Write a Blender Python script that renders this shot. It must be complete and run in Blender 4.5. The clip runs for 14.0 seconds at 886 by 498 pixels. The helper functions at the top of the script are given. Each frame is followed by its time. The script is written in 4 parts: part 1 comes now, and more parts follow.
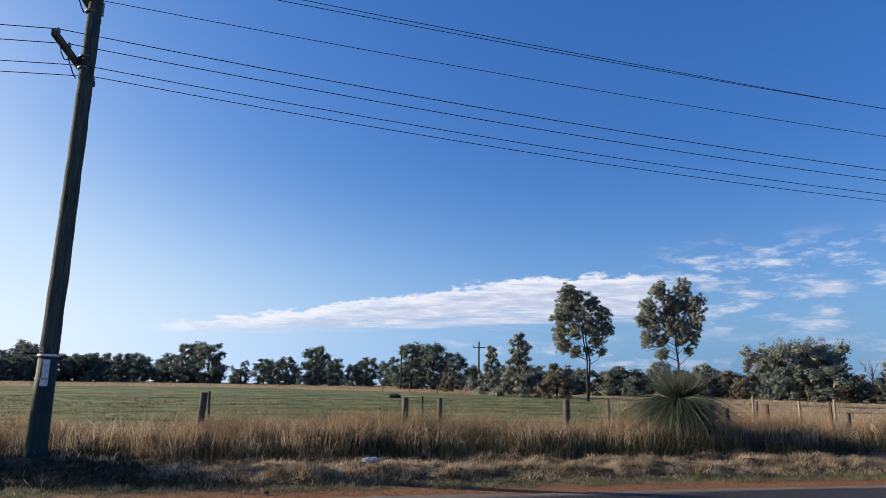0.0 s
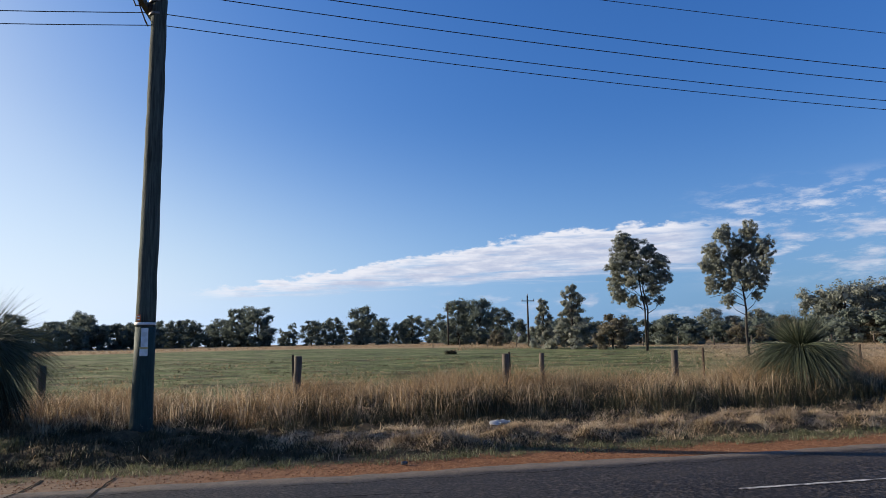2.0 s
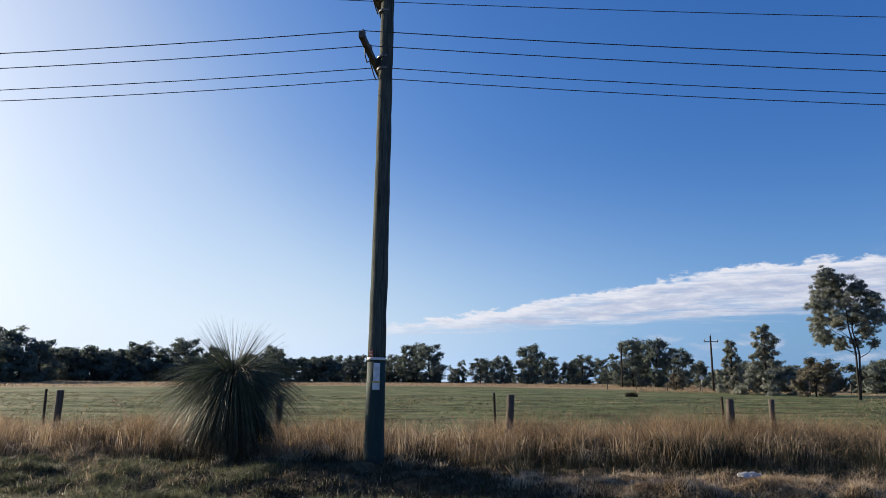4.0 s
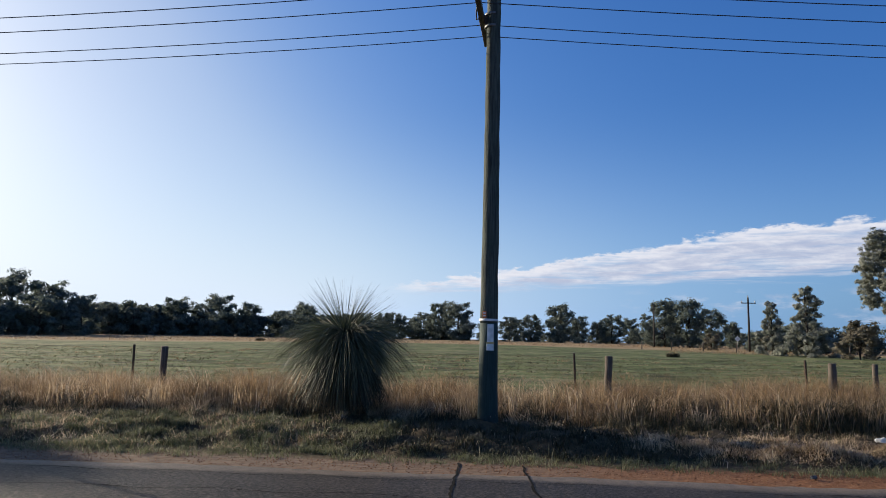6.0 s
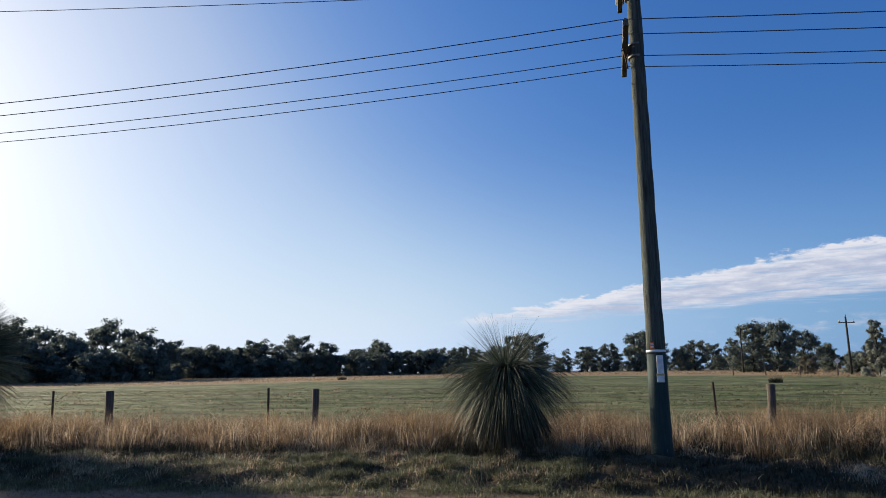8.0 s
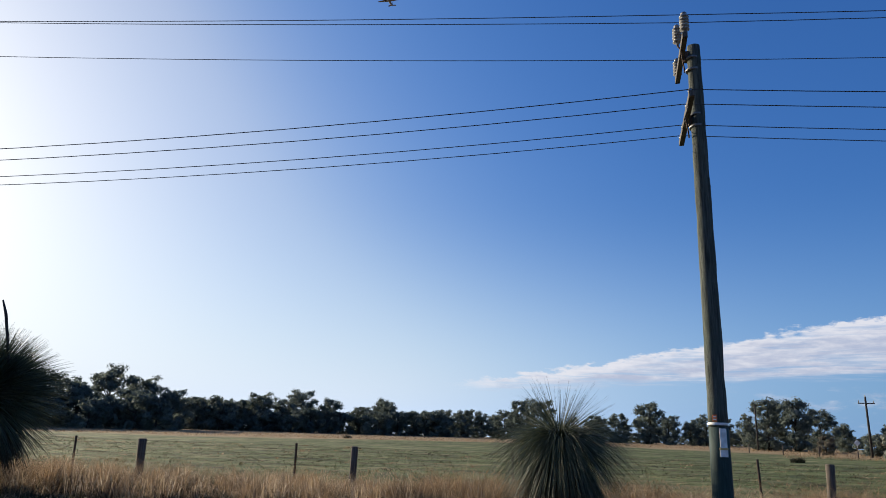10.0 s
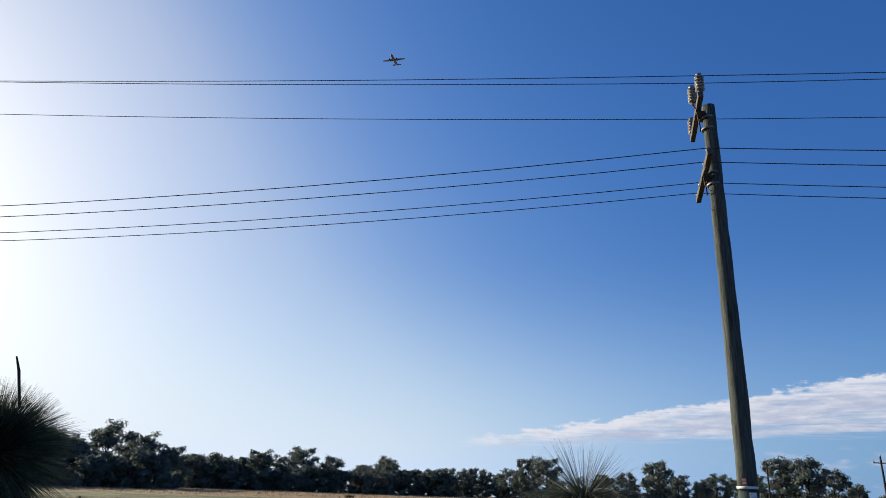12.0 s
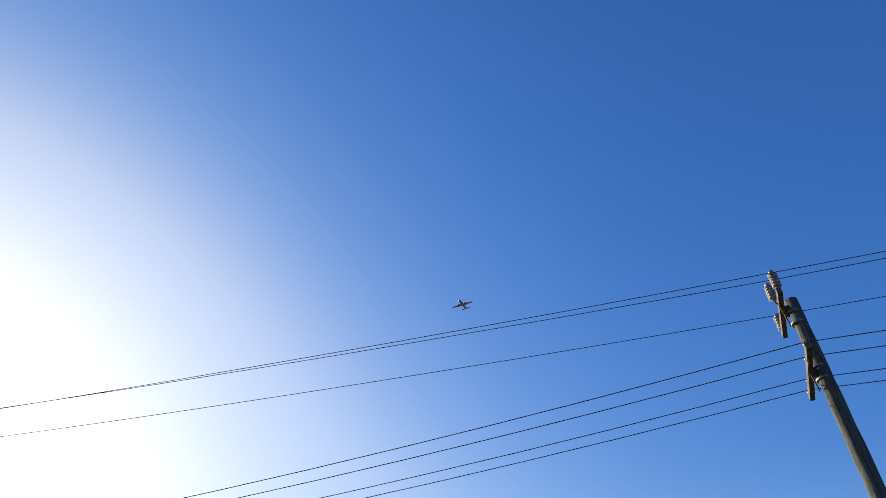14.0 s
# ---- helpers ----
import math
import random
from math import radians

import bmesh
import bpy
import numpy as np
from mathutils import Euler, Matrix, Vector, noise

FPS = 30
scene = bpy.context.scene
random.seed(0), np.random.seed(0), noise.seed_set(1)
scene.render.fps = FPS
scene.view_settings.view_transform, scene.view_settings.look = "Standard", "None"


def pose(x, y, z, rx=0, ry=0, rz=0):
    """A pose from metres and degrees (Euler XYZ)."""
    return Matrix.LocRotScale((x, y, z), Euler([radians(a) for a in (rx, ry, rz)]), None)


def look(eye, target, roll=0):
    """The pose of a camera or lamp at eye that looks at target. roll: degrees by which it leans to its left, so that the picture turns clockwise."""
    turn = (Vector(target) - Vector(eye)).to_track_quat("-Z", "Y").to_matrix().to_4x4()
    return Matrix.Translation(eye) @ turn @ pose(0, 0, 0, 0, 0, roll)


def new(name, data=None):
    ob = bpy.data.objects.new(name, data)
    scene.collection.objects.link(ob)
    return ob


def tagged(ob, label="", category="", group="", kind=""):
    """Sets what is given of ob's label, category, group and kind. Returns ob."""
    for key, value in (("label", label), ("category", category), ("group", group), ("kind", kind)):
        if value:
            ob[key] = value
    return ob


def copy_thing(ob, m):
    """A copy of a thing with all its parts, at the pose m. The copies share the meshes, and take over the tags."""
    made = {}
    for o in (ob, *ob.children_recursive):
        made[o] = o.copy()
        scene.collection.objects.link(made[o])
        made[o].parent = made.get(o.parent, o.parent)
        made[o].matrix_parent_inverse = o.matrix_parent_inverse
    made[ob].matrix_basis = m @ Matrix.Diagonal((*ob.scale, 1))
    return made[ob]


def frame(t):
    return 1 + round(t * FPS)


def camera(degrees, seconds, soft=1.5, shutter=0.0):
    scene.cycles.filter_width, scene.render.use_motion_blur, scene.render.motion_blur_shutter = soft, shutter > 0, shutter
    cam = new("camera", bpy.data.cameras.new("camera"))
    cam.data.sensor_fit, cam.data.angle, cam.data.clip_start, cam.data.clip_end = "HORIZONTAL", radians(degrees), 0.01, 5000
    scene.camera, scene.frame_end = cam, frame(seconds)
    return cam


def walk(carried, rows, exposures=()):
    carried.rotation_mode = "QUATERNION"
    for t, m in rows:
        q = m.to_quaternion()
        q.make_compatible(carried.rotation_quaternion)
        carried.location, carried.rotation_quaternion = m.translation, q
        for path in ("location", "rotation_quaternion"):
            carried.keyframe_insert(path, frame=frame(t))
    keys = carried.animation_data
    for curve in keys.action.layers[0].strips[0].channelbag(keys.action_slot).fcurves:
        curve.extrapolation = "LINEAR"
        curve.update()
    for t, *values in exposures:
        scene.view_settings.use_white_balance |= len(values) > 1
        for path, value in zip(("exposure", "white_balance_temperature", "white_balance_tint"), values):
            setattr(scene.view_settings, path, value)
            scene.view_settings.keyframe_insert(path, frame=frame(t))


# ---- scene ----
cam = camera(66.0, 14.0, soft=0.75)
PATH = [
    (0, (3.782, -14.186, 1.343), (4.279, -12.289, 1.738), 1.0),
    (0.5, (3.557, -13.677, 1.297), (4.02, -11.748, 1.546), 1.3),
    (1, (3.269, -13.232, 1.32), (3.59, -11.285, 1.65), 2.7),
    (1.5, (2.896, -12.995, 1.36), (3.289, -11.049, 1.599), -0.5),
    (2, (2.687, -12.778, 1.365), (3.089, -10.838, 1.635), -1.1),
    (2.5, (2.552, -12.677, 1.367), (2.773, -10.703, 1.599), -0.2),
    (3, (2.444, -12.648, 1.377), (2.515, -10.67, 1.662), 0.3),
    (3.5, (2.106, -12.631, 1.372), (2.071, -10.668, 1.755), 0.9),
    (5.8, (0.147, -12.677, 1.418), (0.035, -10.701, 1.709), 0.3),
    (6, (0.018, -12.697, 1.417), (-0.121, -10.719, 1.678), 1.2),
    (6.5, (-0.393, -12.787, 1.403), (-0.505, -10.808, 1.675), -0.1),
    (7, (-0.794, -12.806, 1.397), (-1.215, -10.881, 1.737), 2.8),
    (7.5, (-1.254, -12.814, 1.422), (-1.535, -10.876, 1.831), 2.7),
    (8, (-1.745, -12.968, 1.45), (-2.065, -11.027, 1.806), -0.8),
    (8.5, (-2.105, -13.014, 1.42), (-2.409, -11.107, 1.94), -0.3),
    (10.8, (-2.782, -13.029, 1.438), (-3.139, -11.136, 1.975), 2.7),
    (11, (-2.786, -13.03, 1.467), (-3.179, -11.16, 2.056), 1.3),
    (11.5, (-2.936, -12.958, 1.469), (-3.309, -11.084, 2.059), 1.2),
    (12, (-3.029, -13.05, 1.48), (-3.372, -11.2, 2.157), 2.2),
    (12.5, (-3.100, -13.015, 1.531), (-3.489, -11.215, 2.311), 2.3),
    (13, (-3.125, -13.250, 1.499), (-3.515, -11.515, 2.414), 0.1),
    (13.5, (-2.960, -13.221, 1.533), (-3.357, -11.599, 2.634), 0.3),
    (14, (-3.094, -13.227, 1.529), (-3.561, -11.762, 2.808), -3.7),
]
walk(cam, [(t, look(eye, target, roll)) for t, eye, target, roll in PATH],
     exposures=((0, 1.15), (3.0, 1.03), (6.0, 1.0), (8.5, 0.95), (12.5, 0.9), (13.0, 0.88), (13.5, 0.98), (14, 1.22)))

# ---- world, sun, exposure ----
SUN_AZ, SUN_EL = -63.0, 16.5
sun_dir = Vector((math.sin(radians(SUN_AZ)) * math.cos(radians(SUN_EL)),
                  math.cos(radians(SUN_AZ)) * math.cos(radians(SUN_EL)), math.sin(radians(SUN_EL))))


class Graph:
    """Short hand for building a node tree."""

    def __init__(self, tree):
        self.tree = tree

    def node(self, kind, **props):
        n = self.tree.nodes.new(kind)
        for key, value in props.items():
            setattr(n, key, value)
        return n

    def put(self, value, socket):
        if isinstance(value, bpy.types.NodeSocket):
            self.tree.links.new(value, socket)
        else:
            socket.default_value = value

    def math(self, op, a, b=0.0, c=0.0, clamp=False):
        n = self.node("ShaderNodeMath", operation=op, use_clamp=clamp)
        for value, socket in zip((a, b, c), n.inputs):
            self.put(value, socket)
        return n.outputs[0]

    def fit(self, value, a, b, c=0.0, d=1.0, kind="SMOOTHSTEP"):
        n = self.node("ShaderNodeMapRange", interpolation_type=kind)
        for v, s in zip((value, a, b, c, d), n.inputs):
            self.put(v, s)
        return n.outputs[0]

    def mix(self, factor, a, b):
        n = self.node("ShaderNodeMix", data_type="RGBA")
        self.put(factor, n.inputs[0])
        self.put(a if isinstance(a, bpy.types.NodeSocket) else (*a, 1), n.inputs[6])
        self.put(b if isinstance(b, bpy.types.NodeSocket) else (*b, 1), n.inputs[7])
        return n.outputs[2]

    def noise(self, vector, scale, detail=4.0, rough=0.55, distortion=0.0):
        n = self.node("ShaderNodeTexNoise")
        self.put(vector, n.inputs["Vector"])
        for key, v in (("Scale", scale), ("Detail", detail), ("Roughness", rough), ("Distortion", distortion)):
            n.inputs[key].default_value = v
        return n.outputs["Fac"]

    def stretch(self, vector, x, y, z):
        n = self.node("ShaderNodeVectorMath", operation="MULTIPLY")
        self.put(vector, n.inputs[0])
        n.inputs[1].default_value = (x, y, z)
        return n.outputs[0]


def build_world():
    world = bpy.data.worlds.new("sky")
    scene.world = world
    world.use_nodes = True
    world.node_tree.nodes.clear()
    g = Graph(world.node_tree)
    sky = g.node("ShaderNodeTexSky", sky_type="NISHITA", sun_disc=False, sun_elevation=radians(SUN_EL),
                 sun_rotation=radians(SUN_AZ), altitude=0.0, air_density=1.0, dust_density=2.6, ozone_density=2.6)
    way = g.node("ShaderNodeTexCoord").outputs["Generated"]
    split = g.node("ShaderNodeSeparateXYZ")
    g.put(way, split.inputs[0])
    x, y, z = split.outputs
    az = g.math("MULTIPLY", g.math("ARCTAN2", x, y), 57.29578)
    el = g.math("MULTIPLY", g.math("ARCSINE", z), 57.29578)
    # the clear sky away from the sun is deep blue, the air round the sun near white, the horizon pale
    grey = g.node("ShaderNodeRGBToBW")
    g.put(sky.outputs[0], grey.inputs[0])
    tone = g.mix(g.fit(grey.outputs[0], 0.95, 4.7), SKY_FAR, SKY_NEAR)
    tint = g.node("ShaderNodeMix", data_type="RGBA", blend_type="MULTIPLY")
    tint.inputs[0].default_value = 1.0
    g.put(sky.outputs[0], tint.inputs[6])
    g.put(tone, tint.inputs[7])
    soft = g.node("ShaderNodeVectorMath", operation="SCALE")
    g.put(tint.outputs[2], soft.inputs[0])
    g.put(g.math("DIVIDE", 1.25, g.math("ADD", 1.0, g.math("DIVIDE", grey.outputs[0], 10.0))), soft.inputs["Scale"])
    air = g.math("MULTIPLY", g.math("POWER", g.fit(el, 0.0, 20.0, 1.0, 0.0, "LINEAR"), 2.0), g.fit(az, -25.0, 42.0, 0.95, 0.35))
    clear = g.mix(air, soft.outputs[0], g.mix(g.fit(az, -20.0, 28.0), HORIZON, HORIZON_FAR))
    flat = g.node("ShaderNodeCombineXYZ")
    g.put(az, flat.inputs[0])
    g.put(g.math("MULTIPLY", el, 2.6), flat.inputs[1])
    plane = flat.outputs[0]
    puff = g.noise(plane, 0.42, 6.0, 0.6)
    fine = g.noise(plane, 1.3, 5.0, 0.6)
    wisp = g.noise(g.stretch(plane, 0.18, 1.0, 1.0), 0.9, 5.0, 0.6, 0.4)
    # one long bank of cloud that thickens to the right
    top = g.fit(az, -8.5, 22.0, 4.4, 9.2, "LINEAR")
    low = g.fit(az, -8.0, 26.0, 3.9, 5.4, "LINEAR")
    edge = g.math("ADD", g.math("MULTIPLY", g.math("SUBTRACT", puff, 0.5), 2.0), g.math("MULTIPLY", g.math("SUBTRACT", fine, 0.5), 0.8))
    upper = g.fit(g.math("SUBTRACT", g.math("ADD", top, edge), el), -0.02, 0.4)
    lower = g.fit(g.math("SUBTRACT", g.math("ADD", el, g.math("MULTIPLY", g.math("SUBTRACT", wisp, 0.5), 2.4)), low), -0.5, 0.8)
    ends = g.math("MULTIPLY", g.fit(az, -10.2, -4.5), g.fit(az, 30.0, 36.0, 1.0, 0.0))
    bank = g.math("MULTIPLY", g.math("MULTIPLY", upper, lower), ends)
    bank = g.math("MULTIPLY", bank, g.fit(wisp, 0.22, 0.55, 0.35, 1.0))
    # broken cumulus scraps past its end
    scraps = g.math("MULTIPLY", g.fit(g.noise(g.stretch(plane, 0.8, 1.0, 1.0), 0.33, 8.0, 0.62), 0.46, 0.68),
                    g.math("MULTIPLY", g.fit(az, 30.0, 37.0), g.fit(az, 52.0, 62.0, 1.0, 0.0)))
    scraps = g.math("MULTIPLY", scraps, g.math("MULTIPLY", g.fit(el, 3.0, 5.5), g.fit(el, 9.5, 12.5, 1.0, 0.0)))
    haze = g.math("MULTIPLY", g.fit(g.noise(plane, 0.3, 5.0, 0.6), 0.5, 0.7, 0.0, 0.5),
                  g.math("MULTIPLY", g.fit(el, 0.5, 2.0), g.fit(el, 3.6, 4.6, 1.0, 0.0)))
    haze = g.math("MULTIPLY", haze, g.fit(az, 6.0, 20.0))
    cover = g.math("MAXIMUM", g.math("MAXIMUM", bank, g.math("MULTIPLY", scraps, 0.8)), haze)
    billow = g.noise(g.stretch(plane, 0.5, 1.0, 1.0), 0.6, 4.5, 0.55, 0.3)
    crest = g.fit(g.math("SUBTRACT", g.math("ADD", top, edge), el), 0.0, 1.3, 0.35, 0.0)
    bright = g.fit(g.math("ADD", g.math("ADD", g.math("MULTIPLY", billow, 0.9), g.math("MULTIPLY", fine, 0.25)), crest), 0.4, 0.86)
    white = g.mix(bright, CLOUD_SHADE, CLOUD_LIT)
    colour = g.mix(g.math("MULTIPLY", cover, 0.92), clear, white)
    back = g.node("ShaderNodeBackground")
    g.put(colour, back.inputs[0])
    back.inputs[1].default_value = SKY
    g.put(back.outputs[0], g.node("ShaderNodeOutputWorld").inputs[0])


SKY = 0.077
SKY_FAR, SKY_NEAR = (0.265, 0.6, 1.1), (0.85, 0.95, 1.11)
HORIZON, HORIZON_FAR = (5.0, 6.1, 7.9), (2.85, 4.95, 8.5)
CLOUD_SHADE, CLOUD_LIT = (3.2, 3.5, 4.5), (5.4, 5.4, 5.8)
build_world()
sun = bpy.data.lights.new("sun", "SUN")
sun.energy, sun.angle, sun.color = 4.6, radians(0.55), (1.0, 0.86, 0.66)
new("sun", sun).matrix_world = look(sun_dir * 100, (0, 0, 0))


# ---- materials ----
def material(name, build, rough=0.8, metal=0.0, bump=0.0, bump_scale=40.0, translucent=0.0, spec=0.3):
    m = bpy.data.materials.new(name)
    m.use_nodes = True
    m.node_tree.nodes.clear()
    g = Graph(m.node_tree)
    out = g.node("ShaderNodeOutputMaterial")
    bsdf = g.node("ShaderNodeBsdfPrincipled")
    place = g.node("ShaderNodeTexCoord").outputs["Object"]
    colour = build(g, place)
    g.put(colour if isinstance(colour, bpy.types.NodeSocket) else (*colour, 1), bsdf.inputs["Base Color"])
    g.put(rough if isinstance(rough, float) else rough(g, place), bsdf.inputs["Roughness"])
    bsdf.inputs["Metallic"].default_value = metal
    bsdf.inputs["Specular IOR Level"].default_value = spec
    if bump:
        b = g.node("ShaderNodeBump")
        b.inputs["Strength"].default_value, b.inputs["Distance"].default_value = bump, 0.02
        g.put(g.noise(place, bump_scale, 6.0, 0.65), b.inputs["Height"])
        g.put(b.outputs[0], bsdf.inputs["Normal"])
    surface = bsdf.outputs[0]
    if translucent:
        t = g.node("ShaderNodeBsdfTranslucent")
        g.put(colour if isinstance(colour, bpy.types.NodeSocket) else (*colour, 1), t.inputs[0])
        mixer = g.node("ShaderNodeMixShader")
        mixer.inputs[0].default_value = translucent
        g.put(surface, mixer.inputs[1])
        g.put(t.outputs[0], mixer.inputs[2])
        surface = mixer.outputs[0]
    g.put(surface, out.inputs[0])
    return m


def ramp(g, fac, *stops):
    n = g.node("ShaderNodeValToRGB")
    cr = n.color_ramp
    while len(cr.elements) < len(stops):
        cr.elements.new(0.5)
    for e, (pos, col) in zip(cr.elements, stops):
        e.position, e.color = pos, (*col, 1)
    g.put(fac, n.inputs[0])
    return n.outputs[0]


def island(g):
    return g.node("ShaderNodeNewGeometry").outputs["Random Per Island"]


def blades(*stops, patch=0.6, spread=0.35, long=1.0):
    """Colour by blade, with patches over the ground."""
    def build(g, p):
        f = g.math("ADD", g.math("MULTIPLY", island(g), 1.0 - spread),
                   g.math("MULTIPLY", g.fit(g.noise(g.stretch(p, 1.0 / long, 1.0, 1.0), patch, 5.0, 0.65), 0.32, 0.68), spread))
        return ramp(g, f, *stops)
    return build


def wood(a, b, c):
    def build(g, p):
        grain = g.noise(g.stretch(p, 14, 14, 0.8), 2.0, 6.0, 0.65, 0.6)
        stain = g.noise(p, 1.1, 4.0)
        col = g.mix(g.fit(grain, 0.3, 0.7), a, b)
        return g.mix(g.fit(stain, 0.5, 0.75), col, c)
    return build


def ground_colour(g, p):
    split = g.node("ShaderNodeSeparateXYZ")
    g.put(p, split.inputs[0])
    x, y, z = split.outputs
    wob = g.math("MULTIPLY", g.math("SUBTRACT", g.noise(p, 1.2, 4.0), 0.5), 0.9)
    yy = g.math("ADD", y, wob)
    big = g.noise(g.stretch(p, 0.22, 0.42, 1), 1.0, 7.0, 0.72, 0.5)
    fine = g.noise(p, 9.0, 5.0, 0.7)
    gravel = ramp(g, g.noise(p, 22.0, 6.0, 0.75), (0.3, (0.06, 0.024, 0.011)), (0.52, (0.175, 0.08, 0.038)), (0.72, (0.3, 0.18, 0.105)))
    dusty = ramp(g, g.noise(g.stretch(p, 0.5, 2.5, 1), 9.0, 6.0, 0.7), (0.3, (0.07, 0.052, 0.038)), (0.55, (0.17, 0.13, 0.095)), (0.75, (0.27, 0.22, 0.17)))
    gravel = g.mix(g.math("MULTIPLY", g.fit(g.math("SUBTRACT", x, g.math("MULTIPLY", wob, 4.0)), 4.5, -1.5), 0.8), gravel, dusty)
    thatch = ramp(g, fine, (0.3, (0.03, 0.023, 0.014)), (0.55, (0.08, 0.06, 0.035)), (0.75, (0.16, 0.12, 0.07)))
    clod = g.noise(g.stretch(p, 0.8, 1.1, 1), 1.6, 6.0, 0.75)
    green = ramp(g, g.math("ADD", g.math("MULTIPLY", big, 0.45), g.math("ADD", g.math("MULTIPLY", fine, 0.15), g.math("MULTIPLY", clod, 0.4))),
                 (0.43, (0.02, 0.024, 0.013)), (0.475, (0.062, 0.086, 0.032)), (0.525, (0.11, 0.14, 0.053)), (0.59, (0.26, 0.245, 0.13)))
    tired = g.noise(g.stretch(p, 0.2, 0.75, 1), 0.8, 6.0, 0.65, 0.4)
    green = g.mix(g.fit(tired, 0.48, 0.64, 0.0, 0.6), green, (0.19, 0.165, 0.1))
    green = g.mix(g.fit(g.noise(g.stretch(p, 0.5, 1.8, 1), 0.9, 6.0, 0.7), 0.54, 0.66, 0.0, 0.7), green, (0.026, 0.028, 0.018))
    straw = ramp(g, g.math("ADD", g.math("MULTIPLY", big, 0.5), g.math("MULTIPLY", fine, 0.5)),
                 (0.35, (0.15, 0.108, 0.062)), (0.55, (0.29, 0.215, 0.125)), (0.7, (0.4, 0.31, 0.195)))
    drift = g.math("MULTIPLY", g.math("SUBTRACT", g.noise(p, 0.06, 4.0), 0.5), 26.0)
    far = g.fit(g.math("SUBTRACT", g.math("ADD", g.math("ADD", y, drift), g.math("MULTIPLY", g.math("MAXIMUM", g.math("SUBTRACT", x, 6.0), 0.0), 0.9)), g.fit(x, -50.0, -12.0, 0.0, 34.0)), 54.0, 70.0)
    side = g.fit(g.math("SUBTRACT", g.math("ADD", x, g.math("MULTIPLY", drift, 0.4)), g.math("MULTIPLY", y, 0.5)), 9.0, 22.0)
    field = g.mix(g.math("MAXIMUM", far, side), green, straw)
    verge = g.mix(g.fit(yy, 3.2, 4.6), thatch, field)
    near_side = g.fit(g.math("ADD", y, g.math("MULTIPLY", wob, 2.0)), -13.6, -12.4)
    return g.mix(g.math("MAXIMUM", g.fit(yy, -3.55, -3.15), g.math("SUBTRACT", 1.0, near_side)), gravel, verge)


def asphalt(g, p):
    split = g.node("ShaderNodeSeparateXYZ")
    g.put(p, split.inputs[0])
    stones = g.node("ShaderNodeTexVoronoi")
    g.put(p, stones.inputs["Vector"])
    stones.inputs["Scale"].default_value = 26.0
    worn = g.noise(g.stretch(p, 0.25, 1.6, 1), 1.0, 5.0, 0.6)
    base = ramp(g, g.math("ADD", g.math("MULTIPLY", stones.outputs["Distance"], 0.7), g.math("MULTIPLY", g.noise(p, 30.0, 4.0), 0.4)),
                (0.25, (0.003, 0.0026, 0.0024)), (0.5, (0.01, 0.0088, 0.008)), (0.85, (0.075, 0.063, 0.054)))
    pale = g.mix(g.fit(worn, 0.45, 0.7, 0.0, 0.25), base, (0.05, 0.044, 0.039))
    net = g.node("ShaderNodeTexVoronoi", feature="DISTANCE_TO_EDGE")
    g.put(g.stretch(p, 1.0, 1.4, 1.0), net.inputs["Vector"])
    net.inputs["Scale"].default_value = 3.2
    crack = g.math("MULTIPLY", g.fit(net.outputs["Distance"], 0.012, 0.03, 1.0, 0.0), g.fit(g.noise(p, 0.45, 3.0), 0.48, 0.58))
    pale = g.mix(g.math("MULTIPLY", crack, 0.8), pale, (0.006, 0.006, 0.006))
    edge = g.fit(g.math("ADD", split.outputs[1], g.math("MULTIPLY", g.math("SUBTRACT", worn, 0.5), 0.5)), -4.75, -4.45, 0.0, 0.85)
    return g.mix(g.math("MULTIPLY", edge, g.fit(g.noise(p, 6.0, 5.0, 0.7), 0.3, 0.6, 0.5, 1.0)), pale, (0.135, 0.114, 0.095))


def mottled(a, b, scale=6.0):
    return lambda g, p: g.mix(g.fit(g.noise(p, scale, 5.0, 0.6), 0.35, 0.65), a, b)


